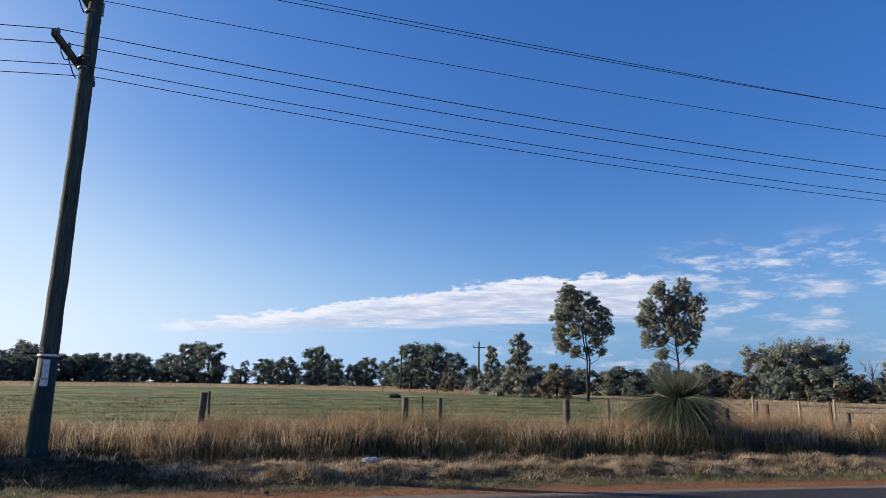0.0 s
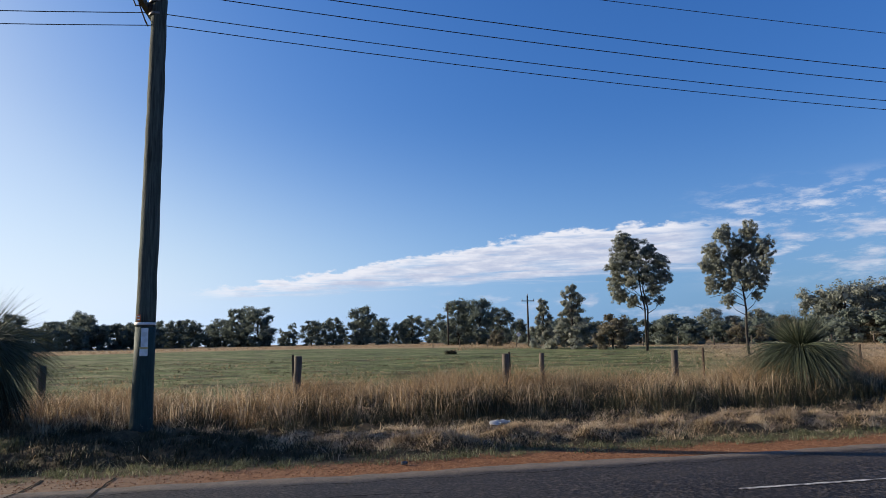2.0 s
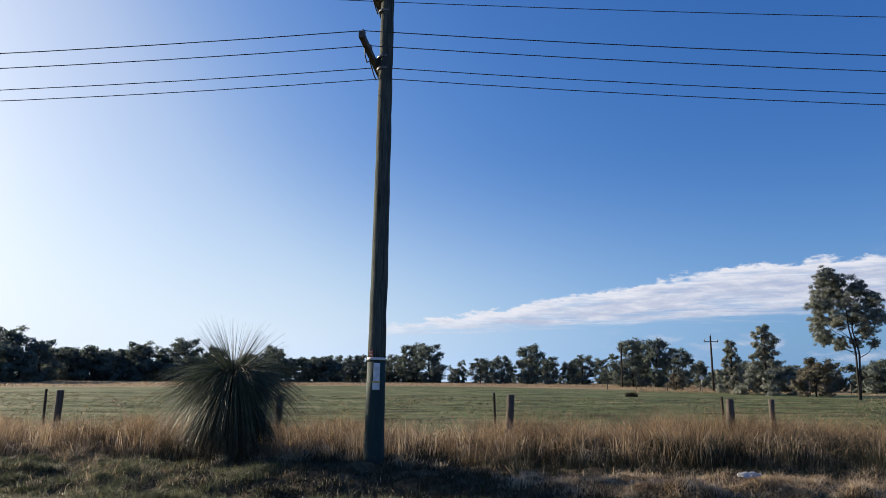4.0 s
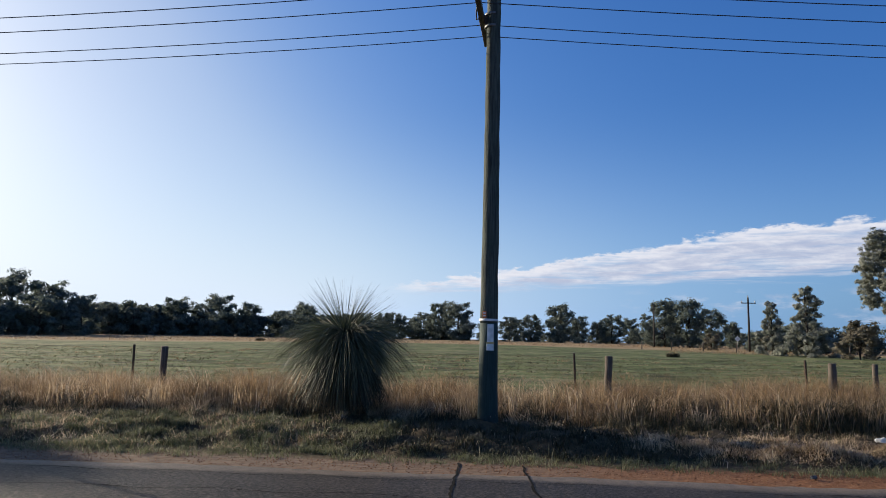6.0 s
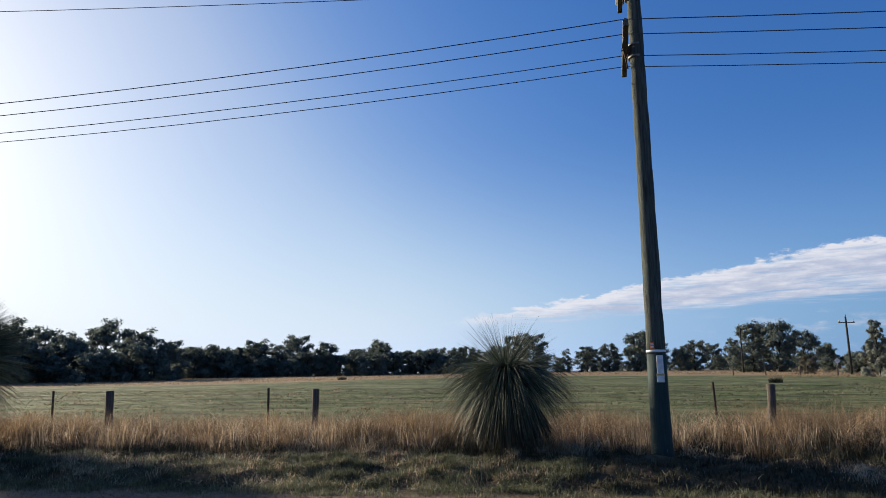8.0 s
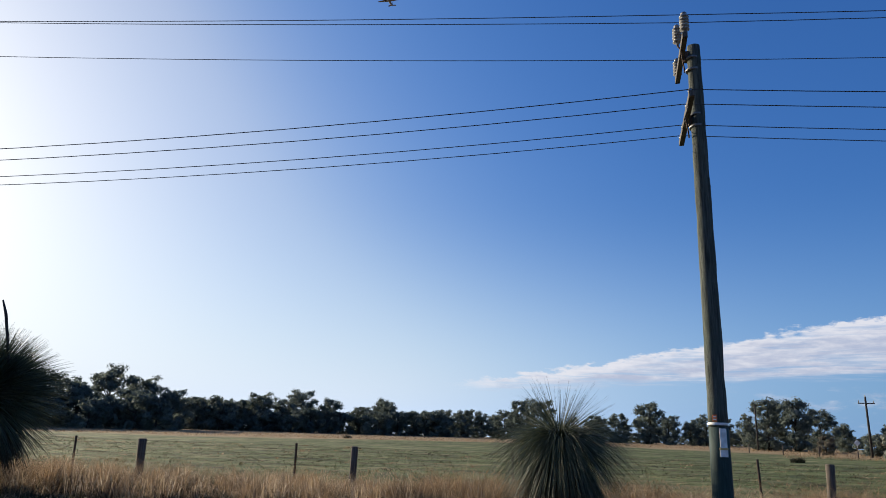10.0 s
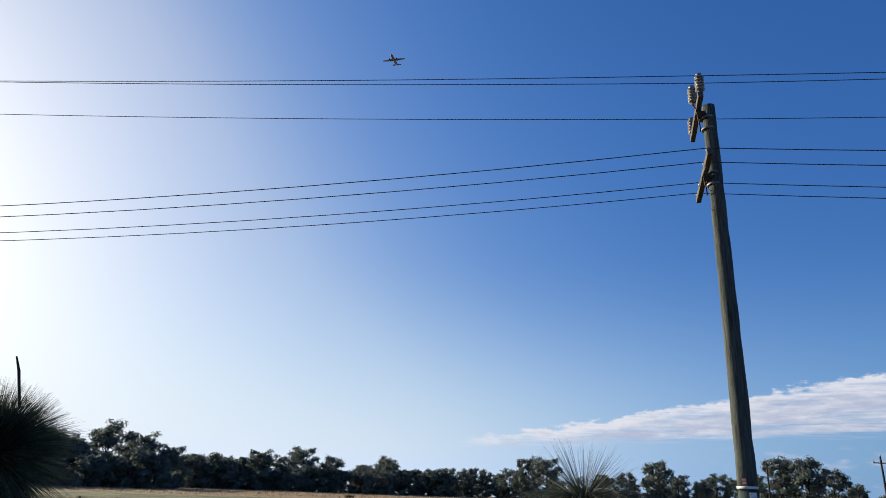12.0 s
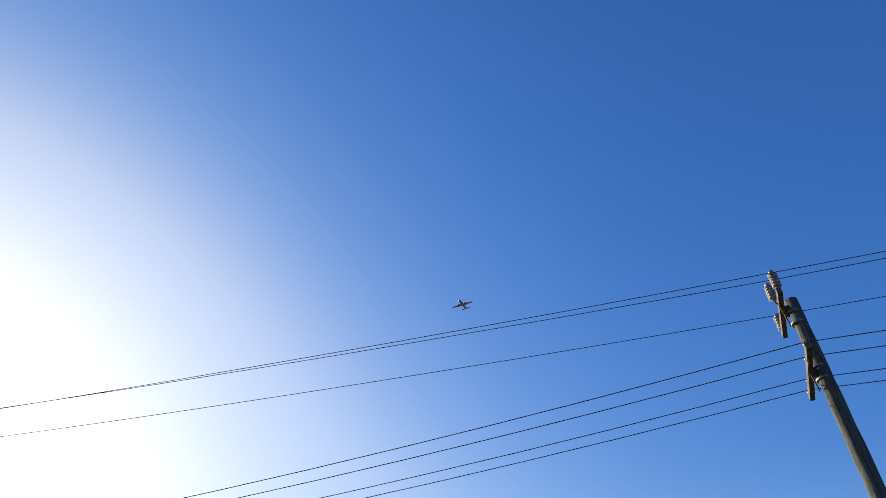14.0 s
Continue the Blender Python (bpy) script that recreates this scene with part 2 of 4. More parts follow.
M = {
    "ground": material("ground", ground_colour, 0.95, bump=1.0, bump_scale=7.0, spec=0.1),
    "stone": material("gravel_stone", blades((0.0, (0.045, 0.02, 0.011)), (0.5, (0.16, 0.068, 0.032)), (1.0, (0.32, 0.2, 0.12))), 0.9),
    "asphalt": material("asphalt", asphalt, 0.58, bump=1.0, bump_scale=45.0, spec=0.1),
    "tar": material("tar", lambda g, p: (0.01, 0.01, 0.01), 0.95, spec=0.05),
    "line": material("line_paint", mottled((0.42, 0.41, 0.39), (0.06, 0.06, 0.06), 9.0), 0.7),
    "straw": material("dry_grass", blades((0.0, (0.045, 0.034, 0.022)), (0.32, (0.15, 0.102, 0.058)), (0.62, (0.36, 0.24, 0.13)), (1.0, (0.6, 0.46, 0.3)), patch=1.6, spread=0.42), 0.65, translucent=0.35),
    "mown": material("mown_grass", blades((0.0, (0.06, 0.042, 0.026)), (0.35, (0.25, 0.18, 0.11)), (0.7, (0.56, 0.44, 0.3)), (1.0, (0.74, 0.64, 0.48)), spread=0.5, patch=2.2), 0.6, translucent=0.4),
    "green": material("green_grass", blades((0.0, (0.03, 0.038, 0.02)), (0.4, (0.085, 0.098, 0.048)), (0.75, (0.175, 0.175, 0.1)), (1.0, (0.36, 0.32, 0.21)), patch=1.3, spread=0.45), 0.55, translucent=0.4),
    # dull growth; its dark blades also paint the shade low in the grass
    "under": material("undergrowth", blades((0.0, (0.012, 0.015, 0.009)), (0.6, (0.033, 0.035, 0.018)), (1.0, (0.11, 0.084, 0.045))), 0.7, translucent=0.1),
    "paddock": material("paddock_grass", blades((0.0, (0.024, 0.034, 0.016)), (0.4, (0.078, 0.104, 0.04)), (0.68, (0.14, 0.158, 0.065)), (1.0, (0.34, 0.295, 0.17)), patch=0.45, spread=0.6, long=2.5), 0.7, translucent=0.2, spec=0.15),
    "needle": material("needle_leaf", blades((0.0, (0.026, 0.034, 0.021)), (0.6, (0.066, 0.082, 0.05)), (1.0, (0.2, 0.205, 0.13))), 0.55, translucent=0.15, spec=0.3),
    # dead leaves, their colour darkened for the shade beneath the crown
    "skirt": material("shaded_dead_leaf", blades((0.0, (0.015, 0.014, 0.01)), (0.6, (0.045, 0.04, 0.026)), (1.0, (0.12, 0.1, 0.06))), 0.7, translucent=0.15),
    "leaf": material("gum_leaf", blades((0.0, (0.062, 0.08, 0.07)), (0.5, (0.115, 0.14, 0.122)), (1.0, (0.19, 0.215, 0.185)), patch=0.3), 0.75, translucent=0.42, spec=0.1),
    "leaf_grey": material("grey_leaf", blades((0.0, (0.095, 0.108, 0.09)), (0.5, (0.18, 0.197, 0.168)), (1.0, (0.31, 0.325, 0.28)), patch=0.3), 0.5, translucent=0.45, spec=0.35),
    "leaf_brown": material("brown_leaf", blades((0.0, (0.075, 0.07, 0.055)), (0.5, (0.138, 0.128, 0.1)), (1.0, (0.21, 0.193, 0.15)), patch=0.3), 0.7, translucent=0.4, spec=0.1),
    "bark": material("bark", mottled((0.018, 0.016, 0.014), (0.05, 0.044, 0.038), 5.0), 0.9, bump=0.6),
    "pole": material("pole_timber", wood((0.03, 0.035, 0.031), (0.106, 0.117, 0.101), (0.055, 0.075, 0.06)), 0.9, bump=1.0, bump_scale=18.0, spec=0.15),
    "sleeve": material("treated_timber", wood((0.012, 0.028, 0.027), (0.024, 0.05, 0.047), (0.016, 0.022, 0.023)), 0.75, bump=0.4, bump_scale=25.0),
    "arm": material("arm_timber", wood((0.06, 0.054, 0.048), (0.135, 0.122, 0.106), (0.05, 0.046, 0.043)), 0.85, bump=0.4),
    "post": material("post_timber", wood((0.05, 0.042, 0.034), (0.12, 0.1, 0.085), (0.18, 0.16, 0.13)), 0.9, bump=0.7, bump_scale=30.0),
    "pale_post": material("bleached_timber", wood((0.15, 0.13, 0.105), (0.28, 0.25, 0.205), (0.2, 0.18, 0.15)), 0.9, bump=0.6, bump_scale=30.0),
    "steel": material("galvanised_steel", mottled((0.24, 0.245, 0.25), (0.14, 0.14, 0.14), 20.0), 0.55, metal=0.6),
    "rust": material("rusty_steel", mottled((0.05, 0.035, 0.028), (0.11, 0.07, 0.05), 20.0), 0.75, metal=0.3),
    "wire": material("weathered_conductor", lambda g, p: (0.055, 0.057, 0.065), 0.6, metal=0.2),
    "porcelain": material("porcelain", mottled((0.15, 0.145, 0.138), (0.23, 0.225, 0.215), 8.0), 0.35, spec=0.5),
    "white": material("white_plastic", mottled((0.72, 0.73, 0.74), (0.55, 0.55, 0.55), 9.0), 0.5),
    "yellow": material("faded_yellow", lambda g, p: (0.5, 0.36, 0.16), 0.6),
    "orange": material("orange_plastic", lambda g, p: (0.6, 0.16, 0.05), 0.55),
    "litter": material("thin_plastic", mottled((0.7, 0.7, 0.7), (0.5, 0.5, 0.52), 12.0), 0.4, translucent=0.3),
    "can": material("crushed_can", mottled((0.02, 0.02, 0.024), (0.1, 0.1, 0.105), 30.0), 0.5, metal=0.3),
    "aircraft": material("aircraft_paint", mottled((0.13, 0.13, 0.135), (0.09, 0.09, 0.095), 0.6), 0.4, spec=0.5),
    "dark": material("dark_metal", lambda g, p: (0.03, 0.03, 0.035), 0.5),
}


# ---- mesh helpers ----
def part(name, bm, mat, parent=None, label=""):
    """Links a bmesh as one mesh object, under a thing or a part."""
    me = bpy.data.meshes.new(name)
    bm.to_mesh(me)
    bm.free()
    me.materials.append(M[mat])
    ob = new(name, me)
    ob.parent = parent
    return tagged(ob, label)


def thing(name, label, category, group="", at=(0, 0, 0)):
    ob = new(name)
    ob.empty_display_size = 0.2
    ob.location = at
    return tagged(ob, label, category, group)


def bulk(name, verts, quads, tris, mat, parent=None):
    """One mesh from arrays of places, four-cornered and three-cornered faces."""
    me = bpy.data.meshes.new(name)
    me.vertices.add(len(verts))
    me.vertices.foreach_set("co", np.asarray(verts, np.float32).ravel())
    loops = np.concatenate([np.asarray(quads, np.int32).ravel(), np.asarray(tris, np.int32).ravel()])
    sizes = np.concatenate([np.full(len(quads), 4), np.full(len(tris), 3)]).astype(np.int32)
    me.loops.add(len(loops))
    me.loops.foreach_set("vertex_index", loops)
    me.polygons.add(len(sizes))
    me.polygons.foreach_set("loop_start", np.concatenate([[0], np.cumsum(sizes)[:-1]]).astype(np.int32))
    me.update(calc_edges=True)
    me.validate()
    me.materials.append(M[mat])
    ob = new(name, me)
    ob.parent = parent
    return ob


def tube(bm, points, radii, sides=8, cap=True):
    """A round limb along points."""
    rings, last = [], None
    pts = [Vector(p) for p in points]
    for i, p in enumerate(pts):
        d = (pts[min(i + 1, len(pts) - 1)] - pts[max(i - 1, 0)]).normalized()
        a = d.cross(Vector((0, 0, 1)) if abs(d.z) < 0.9 else Vector((1, 0, 0))).normalized()
        if last is not None:
            a = (last - d * last.dot(d)).normalized()
        last = a
        b = d.cross(a)
        rings.append([bm.verts.new(p + radii[i] * (math.cos(k * math.tau / sides) * a + math.sin(k * math.tau / sides) * b)) for k in range(sides)])
    for r, s in zip(rings, rings[1:]):
        for k in range(sides):
            f = bm.faces.new((r[k], r[(k + 1) % sides], s[(k + 1) % sides], s[k]))
            f.smooth = True
    if cap:
        bm.faces.new(rings[0][::-1])
        bm.faces.new(rings[-1])
    return bm


def box(bm, size, m=Matrix(), bevel=0.0):
    made = bmesh.ops.create_cube(bm, size=1.0, matrix=m @ Matrix.Diagonal((*size, 1)))
    if bevel:
        edges = list({e for v in made["verts"] for e in v.link_edges})
        bmesh.ops.bevel(bm, geom=edges, offset=bevel, segments=2, affect="EDGES", profile=0.6)
    return bm


def turned(bm, profile, sides=14, m=Matrix()):
    """A lathe shape from (radius, height) pairs."""
    rings = [[bm.verts.new(m @ Vector((r * math.cos(k * math.tau / sides), r * math.sin(k * math.tau / sides), z))) for k in range(sides)] for r, z in profile]
    for a, b in zip(rings, rings[1:]):
        for k in range(sides):
            bm.faces.new((a[k], a[(k + 1) % sides], b[(k + 1) % sides], b[k])).smooth = True
    bm.faces.new(rings[0][::-1])
    bm.faces.new(rings[-1])
    return bm


def lip_line(x):
    """Where the verge's bank rises from the shoulder."""
    return -2.75 + 0.22 * np.sin(x * 0.9) + 0.12 * np.sin(x * 2.3 + 1.0)


def rise(x, y):
    """Height of the ground."""
    x, y = np.asarray(x, float), np.asarray(y, float)
    lip = lip_line(x)
    steep = np.clip((x + 2.5) / 3.0, 0, 1) * np.clip((14.0 - x) / 5.0, 0.4, 1)
    verge = -0.2 + (0.13 - 0.01 * steep) * np.clip((y - lip) / (1.0 - 0.5 * steep), 0, 1) - 0.02 * np.clip((y + 2.0) / 1.2, 0, 1)
    lumps = 0.085 * np.sin(x * 2.6 + 1.7 * np.sin(y * 1.9)) * np.sin(y * 4.3 + 1.1 * np.sin(x * 1.3)) + 0.055 * np.sin(x * 6.7 + y * 2.1 + np.sin(x * 1.7)) * np.sin(y * 8.1 - x * 1.9)
    bumps = lumps * np.clip((y - lip) / 0.3, 0, 1) * np.clip((3 - y) / 3, 0.25, 1) * np.clip((6 - y) / 2, 0, 1)
    return verge + bumps + np.clip(0.008 * (y - 5), 0, 1.5)


rng = np.random.default_rng(7)


def blade_arrays(x, y, height, width, lean, bend, base=None):
    """Grass blades: five corners each, one four-cornered and one three-cornered face."""
    n = len(x)
    z = rise(x, y) - 0.02 if base is None else base
    turn = rng.uniform(0, math.tau, n)
    side = np.stack([np.cos(turn), np.sin(turn), np.zeros(n)], 1) * (width / 2)[:, None]
    fall = rng.uniform(0, math.tau, n)
    out = np.stack([np.cos(fall), np.sin(fall), np.zeros(n)], 1)
    root = np.stack([x, y, z], 1)
    up = np.array([0, 0, 1.0])
    mid = root + out * (lean * height * 0.5)[:, None] + up * (height * 0.58)[:, None]
    tip = root + out * (lean * height + bend * height)[:, None] + up * (height * (1 - 0.45 * bend))[:, None]
    v = np.stack([root - side, root + side, mid + side * 0.8, mid - side * 0.8, tip], 1).reshape(-1, 3)
    i = np.arange(n)[:, None] * 5
    return v, i + np.array([[0, 1, 2, 3]]), i + np.array([[3, 2, 4]])


def grass(name, label, mat, x, y, height, width, lean=0.25, bend=0.3):
    n = len(x)
    v, q, t = blade_arrays(x, y, height, width, np.abs(rng.normal(lean, lean * 0.6, n)), np.abs(rng.normal(bend, bend * 0.5, n)))
    return tagged(bulk(name, v, q, t, mat), label, "grass", kind="stuff")


def tufts(count, per, x0, x1, y0, y1, spread):
    """Places of blades gathered in tufts."""
    cx, cy = rng.uniform(x0, x1, count), rng.uniform(y0, y1, count)
    x = np.repeat(cx, per) + rng.normal(0, spread, count * per)
    y = np.repeat(cy, per) + rng.normal(0, spread, count * per)
    return x, y, np.repeat(rng.uniform(0, 1, count), per)


# ---- ground and road ----
def build_ground():
    near = np.arange(-34, 36.01, 0.25)
    far = np.array([48, 60, 80, 110, 150, 220, 330, 500, 800, 1400, 3000.0])
    xs = np.concatenate([-far[::-1], near, far])
    ys = np.concatenate([-far[::-1][:-1], np.arange(-48, -8, 4.0), np.arange(-8, -4, 0.5), np.arange(-4, 8.01, 0.125), np.arange(9, 40, 1.5), far])
    gx, gy = np.meshgrid(xs, ys)
    v = np.stack([gx.ravel(), gy.ravel(), rise(gx, gy).ravel()], 1)
    w = len(xs)
    a = (np.arange(len(ys) - 1)[:, None] * w + np.arange(w - 1)[None]).ravel()
    ob = bulk("ground", v, np.stack([a, a + 1, a + w + 1, a + w], 1), np.zeros((0, 3), int), "ground")
    for p in ob.data.polygons:
        p.use_smooth = True
    tagged(ob, "flat paddock ground with red gravel shoulder and grass", "ground", kind="structure")


def build_road():
    bm = bmesh.new()
    r = random.Random(4)
    xs = [-400, -200, -100, -60] + [-40 + 0.25 * i for i in range(321)] + [60, 100, 200, 400]
    rows = []
    for x in xs:
        edge = -4.25 + 0.05 * math.sin(x * 1.3) + r.uniform(-0.035, 0.035)
        rows.append([bm.verts.new(p) for p in ((x, -11.2, -0.235), (x, -11.1, -0.175), (x, -7.0, -0.15), (x, edge - 0.06, -0.178), (x, edge, -0.235))])
    for a, b in zip(rows, rows[1:]):
        for k in range(4):
            bm.faces.new((a[k], b[k], b[k + 1], a[k + 1])).smooth = True
    road = tagged(part("road", bm, "asphalt"), "grey worn bitumen country road with crumbling edge", "road", kind="structure")
    return road


def road_z(y):
    return -0.15 - 0.028 * (y + 7.0) / 2.69


def strip_on_road(name, points, width, mat, label, category):
    bm = bmesh.new()
    r = random.Random(len(points))
    rows = []
    for i, (x, y) in enumerate(points):
        a, b = points[max(i - 1, 0)], points[min(i + 1, len(points) - 1)]
        d = Vector((b[0] - a[0], b[1] - a[1])).normalized()
        s = Vector((-d.y, d.x)) * width * r.uniform(0.3, 0.65)
        z = (road_z(y) if y < -4.25 else -0.198) + 0.006
        rows.append([bm.verts.new((x + s.x, y + s.y, z)), bm.verts.new((x - s.x, y - s.y, z))])
    for a, b in zip(rows, rows[1:]):
        bm.faces.new((a[0], a[1], b[1], b[0]))
    bmesh.ops.recalc_face_normals(bm, faces=bm.faces[:])
    return tagged(part(name, bm, mat), label, category, kind="structure")


def wander(a, b, steps, amount, seed):
    r = random.Random(seed)
    drift, out = 0.0, []
    for i in range(steps + 1):
        drift = drift * 0.9 + r.uniform(-amount, amount)
        out.append((a[0] + (b[0] - a[0]) * i / steps + drift, a[1] + (b[1] - a[1]) * i / steps))
    return out


build_ground()
build_road()
strip_on_road("road_crack", wander((-0.36, -3.45), (-0.35, -10.9), 60, 0.018, 1), 0.034, "tar", "dark tarred crack across the bitumen road", "crack")
strip_on_road("road_crack", wander((0.45, -3.55), (0.75, -10.9), 60, 0.018, 2), 0.03, "tar", "dark tarred crack across the bitumen road", "crack")
for y0, x0, x1, seed in ((-4.72, -9.0, 1.5, 5), (-4.85, 2.5, 9.5, 6), (-5.6, -6.0, 4.0, 7), (-4.65, 10.0, 17.0, 8)):
    r = random.Random(seed)
    strip_on_road("road_crack", [(x0 + (x1 - x0) * i / 60, y0 + 0.05 * math.sin(i * 0.7 + seed) + r.uniform(-0.02, 0.02)) for i in range(61)], 0.016, "tar", "thin lengthwise crack in the worn bitumen", "crack")
for k in range(-5, 6):
    strip_on_road("centre_line", [(7.0 + 9 * k + 0.2 * i, -6.4) for i in range(16)], 0.07, "line", "worn white dashed centre line on the bitumen", "road marking")


# ---- power pole ----
def radius_at(z):
    return 0.17 - 0.0045 * z


def build_pole():
    pole = thing("power_pole", "tall weathered timber power pole with two crossarms, in the verge", "power pole")
    bm = bmesh.new()
    r = random.Random(3)
    hs = [1.7 + 0.3 * i for i in range(25)] + [9.27]
    tube(bm, [(r.uniform(-0.006, 0.006) + 0.004 * z, r.uniform(-0.006, 0.006), z) for z in hs], [radius_at(z) * r.uniform(0.97, 1.03) for z in hs], 18)
    part("shaft", bm, "pole", pole)
    bm = bmesh.new()
    tube(bm, [(0.003 * z, 0, z) for z in (-0.4, 0.0, 0.1, 0.6, 1.2, 1.72)], [0.2, 0.198, 0.186, 0.176, 0.172, 0.167], 18)
    part("lower_section", bm, "sleeve", pole, "dark green treated lower section of timber")
    bm = bmesh.new()
    turned(bm, [(0.168, 1.755), (0.174, 1.76), (0.174, 1.795), (0.168, 1.8)], 24)
    part("band", bm, "white", pole, "white strap round the pole")
    # plates stand on the side that faces the road
    bm = bmesh.new()
    box(bm, (0.115, 0.012, 0.34), pose(0.035, -0.182, 1.53), 0.004)
    plate = part("marker_plate", bm, "white", pole, "long white marker plate")
    bm = bmesh.new()
    box(bm, (0.13, 0.012, 0.15), pose(0.03, -0.188, 1.3), 0.004)
    part("marker_plate", bm, "white", pole, "short white marker plate")
    bm = bmesh.new()
    box(bm, (0.15, 0.008, 0.035), pose(0.03, -0.198, 1.36), 0.002)
    part("tape", bm, "yellow", plate, "faded yellow tape")
    bm = bmesh.new()
    box(bm, (0.075, 0.01, 0.12), pose(-0.078, -0.153, 1.87, 0, 0, -25), 0.003)
    tag = part("tag", bm, "orange", pole, "small orange and white tag")
    for dz in (0.03, -0.02):
        bm = bmesh.new()
        box(bm, (0.05, 0.006, 0.022), pose(-0.08, -0.162, 1.87 + dz, 0, 0, -25))
        part("tag_bar", bm, "white", tag)
    for z in (8.98, 8.72, 7.72, 7.47):
        bm = bmesh.new()
        q = radius_at(z)
        turned(bm, [(q, z - 0.025), (q + 0.012, z - 0.02), (q + 0.012, z + 0.02), (q, z + 0.025)], 20)
        part("strap", bm, "steel", pole, "galvanised steel strap")
    # crossarms on the side away from the span's bend
    for name, z, y0, y1 in (("crossarm", 9.05, -0.85, 1.02), ("crossarm", 7.62, -1.18, 1.1)):
        bm = bmesh.new()
        box(bm, (0.1, y1 - y0, 0.12), pose(-0.2, (y0 + y1) / 2, z, 0, 0, -4.5), 0.012)
        arm = part(name, bm, "arm", pole, "weathered timber crossarm")
        bm = bmesh.new()
        box(bm, (0.1, 0.14, 0.2), pose(-0.11, 0.02, z), 0.01)
        part("bracket", bm, "rust", arm)
        bm = bmesh.new()
        tube(bm, [(-0.26, -0.3, z - 0.07), (-0.19, -0.12, z - 0.3), (-0.16, 0.0, z - 0.36)], [0.014] * 3, 6)
        part("brace", bm, "rust", arm)
    for y in HV_Y:
        seat = -0.2 + 0.08 * y
        x = seat - (0.1 if y == -0.35 else 0.0)
        bm = bmesh.new()
        prof = [(0.022, 9.1), (0.03, 9.14)]
        for i in range(5):
            z = 9.17 + 0.068 * i
            prof += [(0.056, z), (0.094, z + 0.012), (0.089, z + 0.03), (0.058, z + 0.045)]
        prof += [(0.05, 9.51), (0.058, 9.525), (0.055, 9.55), (0.03, 9.57)]
        turned(bm, prof, 16, Matrix.Translation((x, y, 0)))
        ins = part("insulator", bm, "porcelain", pole, "ribbed grey-brown porcelain insulator")
        bm = bmesh.new()
        tube(bm, [(seat, y, 8.97), (x, y, 9.08), (x, y, 9.13)], [0.018] * 3, 6)
        part("pin", bm, "rust", ins)
    for y in LV_Y:
        x = -0.2 + 0.08 * y
        bm = bmesh.new()
        turned(bm, [(0.016, 7.65), (0.018, 7.7), (0.045, 7.71), (0.048, 7.745), (0.03, 7.765), (0.036, 7.785), (0.02, 7.8)], 12, Matrix.Translation((x, y, 0)))
        part("insulator", bm, "porcelain", pole, "small porcelain reel insulator")
    bm = bmesh.new()
    tube(bm, [(-0.26, -0.9, 7.62), (-0.3, -0.6, 7.5), (-0.3, -0.35, 7.47), (-0.26, -0.2, 7.56)], [0.012] * 4, 6)
    part("jumper_cable", bm, "wire", pole, "looped black jumper cable")


HV_Y, LV_Y = (-0.78, -0.35, 0.95), (-1.0, -0.42, 0.52, 1.05)


def build_wire(y, z0, left, right, sag_left, sag_right, r, label):
    """A sagging conductor through its insulator; left and right: its slope on either side."""
    x0 = -0.2 + 0.08 * y
    xs = [-52 + 2 * i for i in range(26)] + [0.0] + [2 + 2 * i for i in range(26)]
    pts = [(x0 + x, y, z0 + (left * x + sag_left * x * x if x < 0 else right * x + sag_right * x * x)) for x in xs]
    bm = bmesh.new()
    tube(bm, pts, [r] * len(pts), 6)
    tagged(part("power_line", bm, "wire"), label, "power line", "lines on the pole")


build_pole()
for y, z0, left, right in ((-0.78, 9.515, -0.0567, -0.0597), (-0.35, 9.62, -0.0654, -0.0523), (0.95, 9.535, -0.059, -0.0556)):
    build_wire(y, z0, left, right, 0.0008, 0.001, 0.0078, "thin dark high-voltage line on porcelain insulators")
for y, right in ((-1.0, -0.0776), (-0.42, -0.0793), (0.52, -0.0806), (1.05, -0.0808)):
    build_wire(y, 7.78, 0.073, right, 0.00212, 0.0017, 0.0085, "dark low-voltage line on the lower crossarm")


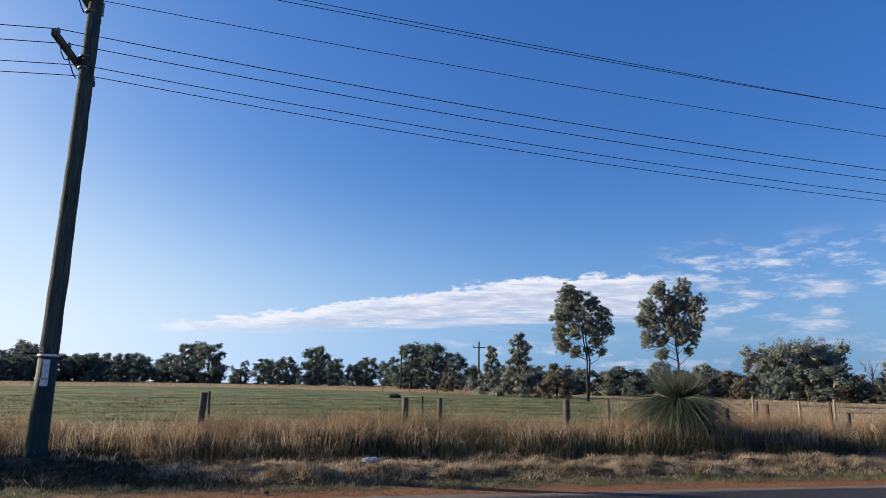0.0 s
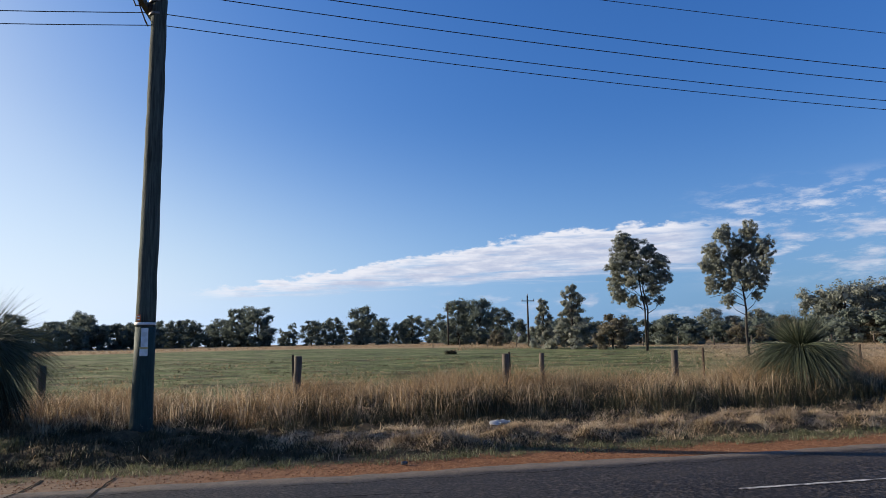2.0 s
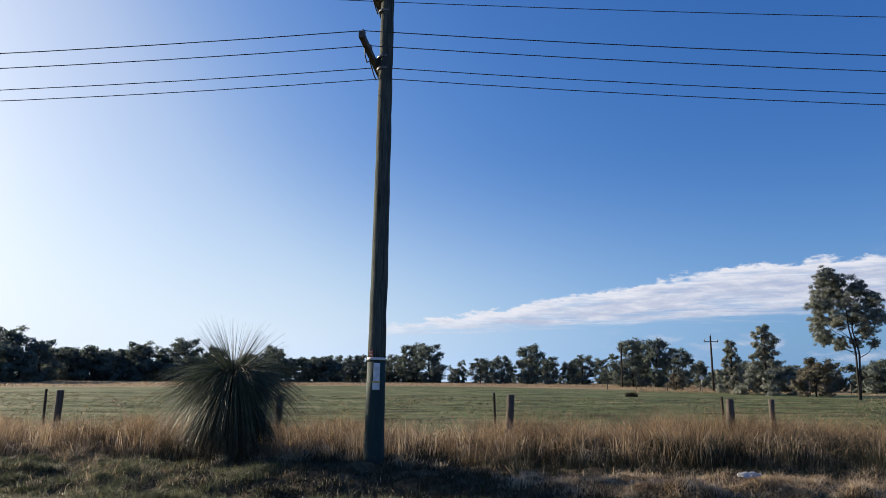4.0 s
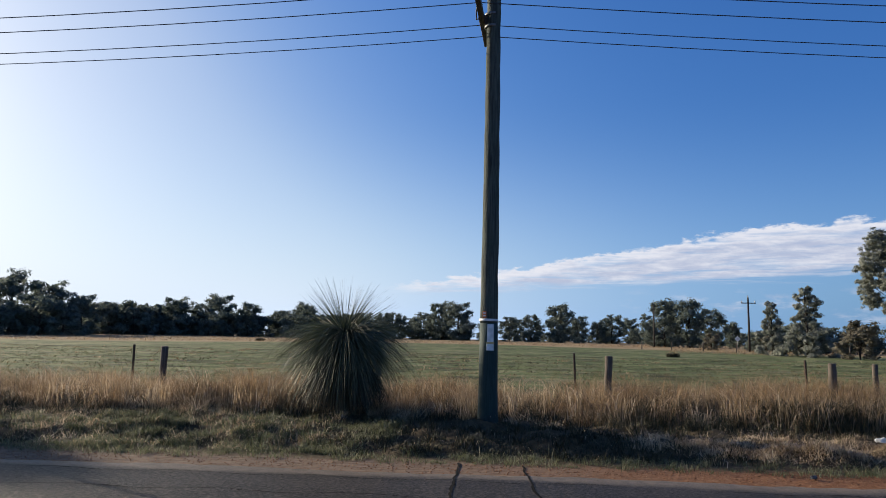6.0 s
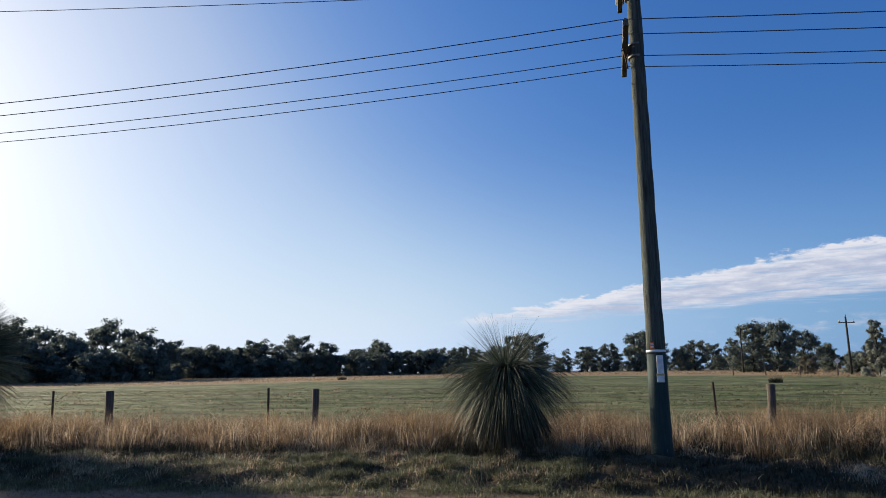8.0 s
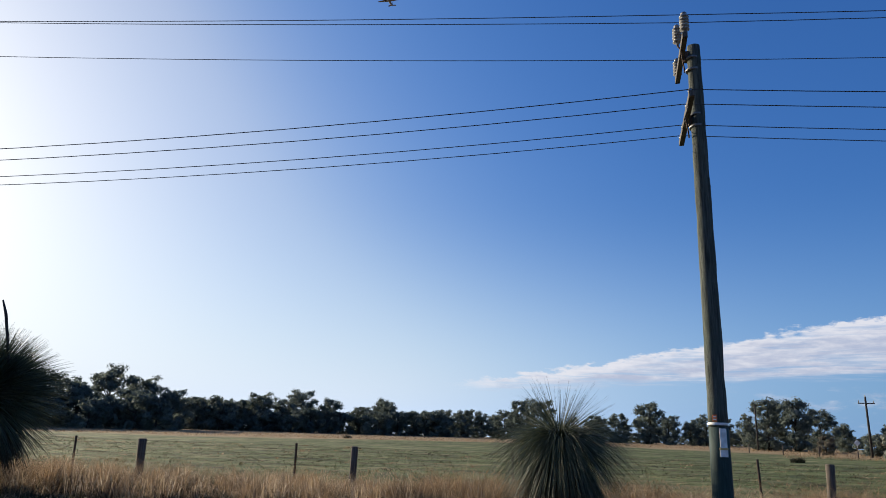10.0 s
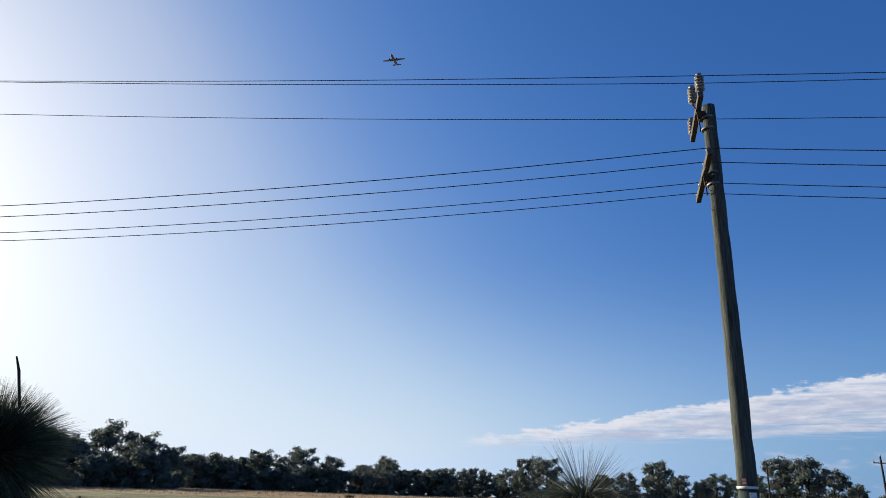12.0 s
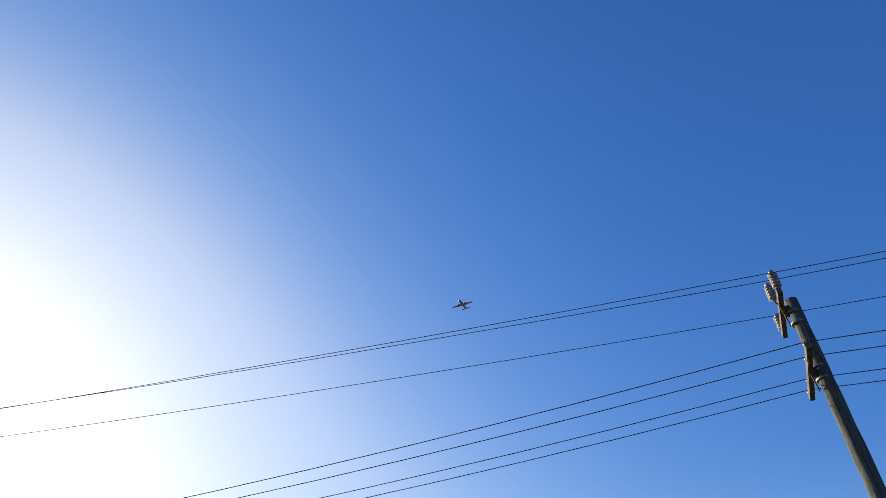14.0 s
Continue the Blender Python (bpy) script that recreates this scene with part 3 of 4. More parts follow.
# ---- fences ----
def build_fence_posts():
    r = random.Random(12)
    rows = ((-17.6, 1.1, 0.09), (-12.57, 1.12, 0.1), (-7.35, 1.12, 0.08), (-2.45, 1.05, 0.08), (2.57, 1.12, 0.085), (7.27, 1.07, 0.085), (8.13, 1.07, 0.06), (11.54, 1.07, 0.085), (16.3, 0.9, 0.08), (20.4, 0.8, 0.08))
    for x, top, rad in rows:
        post = thing("fence_post", "grey split timber fence post standing in tall dry grass" if rad > 0.07 else "thin round timber fence post in dry grass", "fence post", "roadside fence posts", (x, 2.5, 0))
        bm = bmesh.new()
        hs = [-0.3, 0.2, 0.5, 0.8, top - 0.02, top]
        tube(bm, [(r.uniform(-0.012, 0.012) * (z < 0.7), r.uniform(-0.012, 0.012) * (z < 0.7), z) for z in hs], [rad * r.uniform(0.93, 1.05) for _ in hs[:-1]] + [rad * 0.9], 9)
        bmesh.ops.rotate(bm, verts=bm.verts[:], cent=(0, 0, 0), matrix=Matrix.Rotation(radians(r.uniform(-2.5, 2.5)), 3, "Y"))
        part("post", bm, "post", post)
    for i in range(-3, 6):
        x = 2.36 + 6.45 * i - {-3: 0.9, 0: -0.1, 3: 0.6}.get(i, 0.0)
        top = 1.06 + r.uniform(-0.06, 0.03)
        picket = thing("star_picket", "thin rusty steel star picket in the paddock fence", "fence post", "steel pickets", (x, 7.2, 0))
        bm = bmesh.new()
        lean = r.uniform(-2, 2)
        for a in (0, 120, 240):
            box(bm, (0.04, 0.008, top + 0.3), pose(0, 0, 0, 0, lean, 0) @ pose(0, 0, (top - 0.3) / 2, 0, 0, a) @ pose(0.018, 0, 0), 0)
        part("picket", bm, "rust", picket)
    for x, top in ((17.7, 1.02), (19.85, 1.12)):
        picket = thing("star_picket", "thin rusty steel star picket beside the timber posts", "fence post", "steel pickets", (x, 2.5, 0))
        bm = bmesh.new()
        for a in (0, 120, 240):
            box(bm, (0.045, 0.01, top + 0.3), pose(0, 0, 0, 0, -2, 0) @ pose(0, 0, (top - 0.3) / 2, 0, 0, a) @ pose(0.02, 0, 0), 0)
        part("picket", bm, "rust", picket)
    for x, y in ((29.5, 17.8), (25.2, 9.7), (31.6, 14.5), (34.5, 24.0)):
        post = thing("fence_post", "pale bleached timber post in the dry grass", "fence post", "pale posts", (x, y, float(rise(x, y))))
        bm = bmesh.new()
        tube(bm, [(0, 0, -0.3), (0.01, 0, 0.5), (0, 0.01, 1.02), (0, 0.01, 1.05)], [0.06, 0.055, 0.05, 0.045], 9)
        part("post", bm, "pale_post", post)
    for y, zs in ((2.5, (1.0, 0.78, 0.5)), (7.2, (0.98, 0.72, 0.45))):
        for z in zs:
            bm = bmesh.new()
            step = 2.45
            pts = [(-40 + step * i, y - (0.085 if y < 5 else 0.0), z + r.uniform(-0.012, 0.012)) for i in range(33)]
            tube(bm, pts, [0.002] * len(pts), 5)
            tagged(part("fence_wire", bm, "rust"), "plain rusty fence wire strung between posts", "fence wire", "fence wires")


build_fence_posts()


# ---- grass trees ----
def leaf_strips(origin, dirs, lengths, droop, width, seg=5):
    """Long thin leaves that leave one centre and arch down."""
    n = len(dirs)
    p = np.repeat(np.asarray(origin, float)[None], n, 0) + dirs * 0.12
    d = dirs.copy()
    side = np.cross(d, rng.normal(0, 1, (n, 3)))
    side /= np.linalg.norm(side, axis=1)[:, None] + 1e-9
    rows = []
    for k in range(seg + 1):
        w = width * (1 - 0.85 * k / seg)
        rows.append(np.stack([p - side * w / 2, p + side * w / 2], 1))
        p = p + d * (lengths / seg)[:, None]
        d = d + np.array([0, 0, -1.0]) * (droop / seg)[:, None]
        d /= np.linalg.norm(d, axis=1)[:, None]
    v = np.stack(rows, 1).reshape(-1, 3)
    i = np.arange(n)[:, None] * (2 * (seg + 1))
    q = np.concatenate([i + np.array([[2 * k, 2 * k + 1, 2 * k + 3, 2 * k + 2]]) for k in range(seg)])
    return v, q


def build_grass_tree(x, y, crown, sheaves, spike, label):
    """sheaves: name, count, lowest and highest rise of the leaf's start, length, droop, width, material."""
    tree = thing("grass_tree", label, "grass tree", "grass trees", (x, y, 0))
    bm = bmesh.new()
    r = random.Random(int(crown * 100))
    hs = np.linspace(-0.2, crown, 8)
    tube(bm, [(r.uniform(-0.02, 0.02), r.uniform(-0.02, 0.02), z) for z in hs], [0.17 * r.uniform(0.9, 1.1) for z in hs], 12)
    part("trunk", bm, "bark", tree)
    for name, n, lo, hi, length, bend, w, mat in sheaves:
        az = rng.uniform(0, math.tau, n)
        e = np.arcsin(rng.uniform(math.sin(radians(lo)), math.sin(radians(hi)), n))
        d = np.stack([np.cos(e) * np.cos(az), np.cos(e) * np.sin(az), np.sin(e)], 1)
        ln = length * rng.uniform(0.7, 1.06, n)
        if name == "skirt":
            ln = np.minimum(ln, crown * 1.0)
        v, q = leaf_strips((0, 0, crown), d, ln, bend * rng.uniform(0.6, 1.4, n), w, 7)
        v[:, 2] = np.maximum(v[:, 2], -0.03)
        bulk(name, v, q, np.zeros((0, 3), int), mat, tree)
    if spike:
        bm = bmesh.new()
        tube(bm, [(0.75, -0.1, crown + 0.2), (0.55, -0.1, crown + 0.9), (0.3, -0.12, spike - 0.3), (0.16, -0.12, spike)], [0.025, 0.028, 0.03, 0.018], 8)
        part("flower_spike", bm, "bark", tree, "dry dark flower spike")


build_grass_tree(-2.75, 0.35, 1.45, (
    ("tuft", 480, 10, 78, 1.08, 0.1, 0.009, "needle"),
    ("arching_leaves", 2300, -40, 24, 1.6, 1.25, 0.011, "needle"),
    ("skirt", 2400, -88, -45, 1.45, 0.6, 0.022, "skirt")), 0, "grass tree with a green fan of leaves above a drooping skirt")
build_grass_tree(-14.68, -0.25, 1.82, (
    ("tuft", 5200, 14, 88, 1.5, 0.35, 0.017, "needle"),
    ("arching_leaves", 2600, -45, 40, 1.7, 0.45, 0.02, "needle"),
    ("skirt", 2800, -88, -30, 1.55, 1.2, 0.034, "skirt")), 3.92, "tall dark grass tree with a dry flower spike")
build_grass_tree(13.9, 1.1, 1.02, (
    ("tuft", 1100, 30, 88, 0.88, 0.2, 0.01, "needle"),
    ("arching_leaves", 2300, -38, 24, 1.62, 1.35, 0.013, "needle"),
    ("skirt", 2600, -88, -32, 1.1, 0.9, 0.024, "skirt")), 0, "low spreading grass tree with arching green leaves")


# ---- trees ----
def make_tree(name, H, R, low, seed, leaves, leaf, mat, clump=0.3, trunks=1, shape="gum", bark="bark", lobes=()):
    """A tree of height H: tapered trunk, limbs that reach into each clump, and clumps of small hanging leaves."""
    r = random.Random(seed)
    tree = thing(name, "", "")
    wood_bm = bmesh.new()
    centres = []
    count = {"gum": 22, "round": 16, "shrub": 14, "open": 9, "tall": 30, "bare": 12}[shape]
    for dx, z, rc in lobes:
        for _ in range(5):
            centres.append((Vector((dx + r.uniform(-0.4, 0.4) * rc, r.uniform(-0.9, 0.9) * min(R, 2 * rc), z + r.uniform(-0.5, 0.4) * rc)), rc * r.uniform(0.8, 1.08)))
    for i in range(0 if lobes else count):
        f = (i + 0.5) / count
        z = H * (low + (0.97 - low) * f)
        if shape == "gum":
            w = R * (0.2 + 0.9 * math.sin(math.pi * (0.2 + 0.72 * f)))
        elif shape == "tall":
            w = R * (1.0 - 0.8 * f ** 1.5)
        elif shape == "shrub":
            w = R * math.sqrt(max(0.1, 1 - f * f * 0.85))
        else:
            w = R * (0.35 + 0.75 * math.sin(math.pi * (0.15 + 0.75 * f)))
        a = i * 2.4 + r.uniform(-0.5, 0.5)
        q = w * r.uniform(0.35, 0.85)
        centres.append((Vector((q * math.cos(a), q * math.sin(a), z - H * clump * 0.25)), clump * H * r.uniform(0.32, 0.56) * (0.95 - 0.45 * f if shape == "tall" else 1)))
    for k in range(trunks):
        bend = [Vector((r.uniform(-0.05, 0.05) * H * s + 0.05 * H * (k - (trunks - 1) / 2) * s, r.uniform(-0.05, 0.05) * H * s, H * s * 0.86)) for s in (0, 0.2, 0.4, 0.6, 0.8, 1.0)]
        bend[0].z = -0.4
        tube(wood_bm, bend, [H * (0.014 if lobes else 0.019) * (1 - 0.16 * j) / trunks ** 0.4 for j in range(6)], 7)
        for j, (c, rc) in enumerate(centres):
            if j % trunks == k and not (lobes and j % 5):
                s = min(0.9, max(0.18, (c.z / H) * (0.74 if lobes else 0.62))) / 0.86
                s = min(s, 0.98) * 5
                b = bend[int(s)].lerp(bend[min(5, int(s) + 1)], s - int(s))
                m = b.lerp(c, 0.55) + Vector((0, 0, -0.02 * H))
                tube(wood_bm, [b, m, c], [H * w * (0.5 if lobes else 1) for w in (0.0065, 0.0045, 0.002)], 4, False)
                for _ in range(3 if lobes or shape in ("bare", "open") else 1):
                    e = c + Vector([r.uniform(-0.8, 0.8) * rc for _ in range(3)])
                    tube(wood_bm, [m.lerp(c, 0.5), e], [H * w * (0.5 if lobes else 1) for w in (0.0035, 0.0015)], 4, False)
    part("trunk", wood_bm, bark, tree)
    if shape == "bare":
        return tree
    g = np.random.default_rng(seed)

    def unit(a):
        return a / (np.linalg.norm(a, axis=1)[:, None] + 1e-9)

    # leaves gather in small rounded sprays and turn outwards; wide dark ones fill the heart of each clump
    total = sum(rc * rc for _, rc in centres)
    spots, faces, sizes = [], [], []
    for c, rc in centres:
        c = np.array(c)
        n = max(24, int(leaves * rc * rc / total))
        k = 20 if lobes else 7
        d = unit(g.normal(0, 1, (k, 3)) + np.array([0, 0, 0.35]))
        heart = c + d * rc * (g.uniform(0.05, 1.0, (k, 1)) ** 0.5 if lobes else g.uniform(0.4, 0.95, (k, 1))) * np.array([1.0, 1.0, 0.85])
        pick = g.integers(0, k, n)
        e = unit(g.normal(0, 1, (n, 3)))
        spots.append(heart[pick] + e * (rc * (g.uniform(0.18, 0.34, k) if lobes else g.uniform(0.36, 0.58, k))[pick] * g.uniform(0, 1, n) ** 0.45)[:, None] * np.array([1.0, 1.0, 0.72]))
        faces.append(unit(0.6 * d[pick] + 0.8 * e + g.normal(0, 0.35, (n, 3))))
        sizes.append(leaf * g.uniform(0.6, 1.4, n))
        if not lobes and shape != "open":
            n = 22
            e = unit(g.normal(0, 1, (n, 3)))
            spots.append(c + e * rc * g.uniform(0.1, 0.62, (n, 1)) * np.array([1.0, 1.0, 0.8]))
            faces.append(unit(e + g.normal(0, 0.4, (n, 3))))
            sizes.append(rc * g.uniform(0.5, 0.85, n))
    p, face, size = np.concatenate(spots), np.concatenate(faces), np.concatenate(sizes)[:, None]
    n = len(p)
    along = unit(np.cross(face, g.normal(0, 1, (n, 3))))
    along = np.where((along[:, 2] > 0)[:, None], -along, along)
    side = np.cross(face, along)
    v = np.stack([p - along * size * 0.5, p + side * size * 0.26, p + along * size * 0.5, p - side * size * 0.26], 1).reshape(-1, 3)
    bulk("crown", v, np.arange(n)[:, None] * 4 + np.array([[0, 1, 2, 3]]), np.zeros((0, 3), int), mat, tree)
    return tree


def planted(ob, x, y, height, own, label, category, group="", turn=0.0, wide=1.0):
    """Stands a copy of a tree on the ground."""
    s = height / own
    m = Matrix.Translation((x, y, float(rise(x, y)) - 0.05)) @ Matrix.Rotation(turn, 4, "Z") @ Matrix.Diagonal((s * wide, s * wide, s, 1))
    c = copy_thing(ob, m)
    c.matrix_basis = m
    return tagged(c, label, category, group)


def remove_thing(ob):
    for o in (*ob.children_recursive, ob):
        bpy.data.objects.remove(o)


def build_trees():
    r = random.Random(5)
    lobes = ((-1.6, 10.2, 0.7), (-2.0, 9.3, 1.0), (-1.0, 9.5, 0.8), (-2.2, 7.7, 1.1), (-1.0, 8.2, 1.1), (0.7, 8.9, 1.0), (1.6, 7.9, 0.9), (2.1, 6.6, 0.95), (0.5, 6.9, 1.1), (-2.5, 6.1, 0.95), (-1.2, 6.4, 1.0), (-2.3, 5.0, 0.85), (-1.2, 4.6, 0.7), (1.0, 5.6, 0.8), (0.2, 4.8, 0.5), (1.5, 4.6, 0.45))
    near = make_tree("gum_tree", 11.0, 1.6, 0.48, 21, 110000, 0.11, "leaf_grey", 0.25, 2, lobes=lobes)
    planted(near, 33.25, 44.6, 11.0, 11.0, "tall slender gum tree with grey-green hanging leaves in dry grass", "tree", "paddock gums", radians(-27), 0.92)
    lobes = ((-1.6, 10.0, 1.0), (0.8, 10.2, 1.1), (-0.4, 9.3, 0.9), (-2.8, 8.6, 1.0), (2.0, 8.6, 1.0), (0.5, 8.6, 1.1), (-1.2, 8.2, 1.1), (-3.4, 7.3, 0.9), (2.0, 7.3, 0.9), (-2.2, 7.0, 1.0), (-0.6, 7.0, 1.0), (0.8, 7.0, 0.9), (-3.0, 5.9, 0.8), (-1.6, 5.8, 0.8), (1.6, 5.9, 0.8), (0.2, 6.0, 0.7), (-1.7, 4.6, 0.7), (1.2, 5.0, 0.5))
    other = make_tree("gum_tree", 11.0, 1.7, 0.52, 34, 110000, 0.12, "leaf_grey", 0.25, 1, lobes=lobes)
    planted(other, 33.1, 29.9, 9.15, 11.0, "tall gum tree with a bare trunk and rounded grey-green crown", "tree", "paddock gums", radians(-34), 0.8)
    pine = make_tree("conical_tree", 7.0, 2.9, 0.06, 55, 15000, 0.19, "leaf_grey", 0.31, 1, "tall")
    planted(pine, 32.2, 59.7, 7.7, 7.0, "conical young tree with grey-green foliage to the ground", "tree", "young trees")
    planted(pine, 30.6, 64.2, 6.3, 7.0, "slender young tree with grey-green foliage", "tree", "young trees", 2.0, 0.8)
    shrub = make_tree("shrub", 4.0, 1.7, 0.12, 66, 4200, 0.2, "leaf_brown", 0.36, 3, "shrub")
    for x, y, h in ((33.9, 52.9, 3.9), (31.6, 88.0, 2.7), (70.6, 73.7, 4.1), (68.0, 55.9, 4.3), (68.9, 50.9, 3.5), (61.8, 67.3, 2.8), (68.9, 68.3, 3.2), (56.0, 64.0, 3.0), (74.0, 54.0, 3.6)):
        planted(shrub, x, y, h, 4.0, "rounded olive-brown shrub at the paddock's edge", "shrub", "paddock shrubs", r.uniform(0, 6), 1.25)
    gums = [make_tree("gum_tree", 8.0, 3.2, 0.1, 100 + k, 5400, 0.3, "leaf", 0.36, 1 + k % 2) for k in range(5)]
    rounds = [make_tree("dense_tree", 8.0, 2.6, 0.1, 200 + k, 4200, 0.34, "leaf", 0.42, 1, "round") for k in range(2)]
    low = [make_tree("gum_tree", 5.0, 3.4, 0.02, 500 + k, 2200, 0.4, "leaf", 0.5, 3, "shrub") for k in range(3)]
    pale = [make_tree("gum_tree", 8.0, 3.3, 0.08, 600 + k, 5200, 0.28, "leaf_grey", 0.36, 2) for k in range(2)]
    airy = make_tree("gum_tree", 6.0, 2.6, 0.45, 301, 1300, 0.3, "leaf", 0.3, 2, "open")
    bare = make_tree("bare_tree", 6.0, 2.4, 0.3, 402, 0, 0.2, "leaf_brown", 0.3, 3, "bare")
    left = ((-94.9, 84.3, 9.2), (-94.3, 91.7, 9.2), (-97.2, 102.4, 9.0), (-88.0, 97.0, 7.5), (-88.9, 108.8, 10.0), (-86.9, 116.3, 9.1), (-79.0, 115.4, 7.0), (-79.8, 126.5, 5.8), (-79.3, 138.2, 5.8), (-70.6, 136.9, 7.5), (-67.8, 143.5, 6.7), (-65.3, 150.0, 8.8), (-50.9, 149.7, 5.6), (-46.8, 156.1, 7.5), (-41.8, 172.8, 4.8), (-63.2, 165.1, 6.0))
    mid = ((-51.9, 158.5, 6.8), (-43.6, 150.5, 7.6), (-41.6, 171.7, 4.4), (-26.8, 159.5, 6.7), (-22.4, 160.2, 6.1), (-17.2, 165.9, 7.0), (-13.0, 161.3, 9.4), (-7.6, 156.7, 9.5), (5.0, 157.0, 6.2), (9.9, 151.9, 6.7), (25.3, 150.5, 5.3), (28.5, 150.0, 6.8), (36.5, 163.9, 3.8), (31.5, 113.8, 8.5), (40.6, 116.6, 7.3), (45.8, 120.3, 4.9))
    right = ((75.4, 106.8, 4.2), (76.0, 100.5, 6.2), (78.9, 98.6, 4.7), (79.5, 92.1, 5.7), (79.0, 77.3, 8.0), (79.8, 72.6, 8.5), (83.9, 72.9, 8.7), (87.3, 72.4, 8.8), (85.7, 59.3, 5.7), (87.8, 56.9, 6.4))
    for rows, label in ((left, "dark gum tree in the belt behind the paddock"), (mid, "dark green gum tree beyond the paddock"), (right, "olive gum tree beyond the dry grass")):
        for x, y, h in rows:
            planted(r.choice(pale if rows is right else gums), x, y, h * (1.2 if rows is left else 1.05), 8.0, label, "tree", "distant gums", r.uniform(0, 6), r.uniform(1.0, 1.25))
    # a second, lower row thickens the belts
    for k in range(58):
        a = -54 + 44 * k / 57
        d = 165 + r.uniform(-8, 14) - (30 if a < -32 else 0)
        x, y = d * math.sin(radians(a)) - 1, d * math.cos(radians(a)) - 13
        planted(r.choice(low), x, y, r.uniform(5.0, 7.8) * (1.0 if a < -25 else 0.85), 5.0, "dark gum tree in the belt behind the paddock", "tree", "distant gums", r.uniform(0, 6), 1.15)
    for k in range(16):
        a = -10 + 28 * k / 15 + r.uniform(-0.5, 0.5)
        d = 190 + r.uniform(-8, 14)
        if abs(a - 0.2) > 1.2:
            planted(r.choice(gums), d * math.sin(radians(a)) + 2, d * math.cos(radians(a)) - 13, r.uniform(3.0, 4.8), 5.0, "dark green gum tree beyond the paddock", "tree", "distant gums", r.uniform(0, 6), 1.15)
    for k in range(26):
        a = -12 + 32 * k / 25 + r.uniform(-0.5, 0.5)
        d = 178 + r.uniform(-8, 10)
        if abs(a - 0.2) > 1.0:
            planted(r.choice(low), d * math.sin(radians(a)) + 2, d * math.cos(radians(a)) - 13, r.uniform(2.2, 4.2), 5.0, "low dark green scrub beyond the paddock", "tree", "distant scrub", r.uniform(0, 6), 1.3)
    for k in range(22):
        a = 20 + 30 * k / 21 + r.uniform(-0.5, 0.5)
        d = 135 + r.uniform(-10, 18)
        planted(r.choice(gums), d * math.sin(radians(a)) + 3, d * math.cos(radians(a)) - 13, r.uniform(2.0, 3.3), 5.0, "olive gum tree beyond the dry grass", "tree", "distant gums", r.uniform(0, 6), 1.15)
    for x, y, h in ((-55.9, 142.8, 8.3), (16.9, 151.4, 9.7), (20.0, 146.1, 6.5), (35.1, 110.9, 9.0), (61.6, 91.7, 3.7)):
        planted(r.choice(rounds), x, y, h, 8.0, "dense rounded dark tree beyond the paddock", "tree", "distant dense trees", r.uniform(0, 6))
    for k in range(46):
        a = 19 + 34 * k / 45 + r.uniform(-0.6, 0.6)
        d = 104 + r.uniform(-12, 14)
        planted(r.choice((shrub, low[0], low[1], low[2])), d * math.sin(radians(a)) + 3, d * math.cos(radians(a)) - 13, r.uniform(2.2, 4.0), 4.5, "low olive scrub beyond the dry grass", "shrub", "distant scrub", r.uniform(0, 6), 1.3)
    planted(airy, -0.5, 167.0, 5.9, 6.0, "open gum tree with sky showing through its limbs", "tree", "distant gums")
    planted(bare, 80.1, 58.0, 6.1, 6.0, "leafless reddish tree beyond the dry grass", "tree", "", 1.0)
    for ob in (near, other, pine, shrub, *gums, *rounds, *low, *pale, airy, bare):
        remove_thing(ob)


build_trees()


# ---- far poles, sign, far fence ----
def build_far_pole(x, y, top, arm):
    pole = thing("power_pole", "distant timber power pole with a crossarm" if arm else "distant plain timber pole", "power pole", "distant poles", (x, y, float(rise(x, y))))
    bm = bmesh.new()
    tube(bm, [(0, 0, -0.5), (0, 0, top * 0.5), (0, 0, top)], [0.16, 0.14, 0.11], 8)
    part("shaft", bm, "bark", pole)
    if arm:
        bm = bmesh.new()
        box(bm, (1.9, 0.12, 0.12), pose(0, -0.12, top - 0.75), 0.01)
        cross = part("crossarm", bm, "arm", pole)
        for dx in (-0.85, 0.85, 0):
            bm = bmesh.new()
            z = top - 0.7 if dx else top
            turned(bm, [(0.03, z - 0.05), (0.07, z + 0.05), (0.05, z + 0.25), (0.02, z + 0.3)], 8, Matrix.Translation((dx, -0.12 if dx else 0, 0)))
            part("insulator", bm, "porcelain", cross if dx else pole)


build_far_pole(34.3, 80.8, 7.2, True)
build_far_pole(28.8, 110.0, 7.4, False)
sign = thing("road_sign", "small pale diamond road sign on a post", "road sign", at=(33.2, 82.0, float(rise(33, 82))))
bm = bmesh.new()
tube(bm, [(0, 0, -0.3), (0, 0, 1.9)], [0.035, 0.035], 8)
part("post", bm, "steel", sign)
bm = bmesh.new()
box(bm, (0.55, 0.02, 0.55), pose(0, -0.05, 1.7, 0, 45, 0), 0.004)
part("panel", bm, "white", sign)
for k in range(16):
    x, y = 21.0 + 3.4 * k, 84.0 - 2.4 * k
    post = thing("fence_post", "short weathered post of the distant fence", "fence post", "distant fence posts", (x, y, float(rise(x, y))))
    bm = bmesh.new()
    tube(bm, [(0, 0, -0.3), (0.01, 0, 0.6), (0, 0, 1.15)], [0.07, 0.065, 0.06], 7)
    part("post", bm, "post", post)


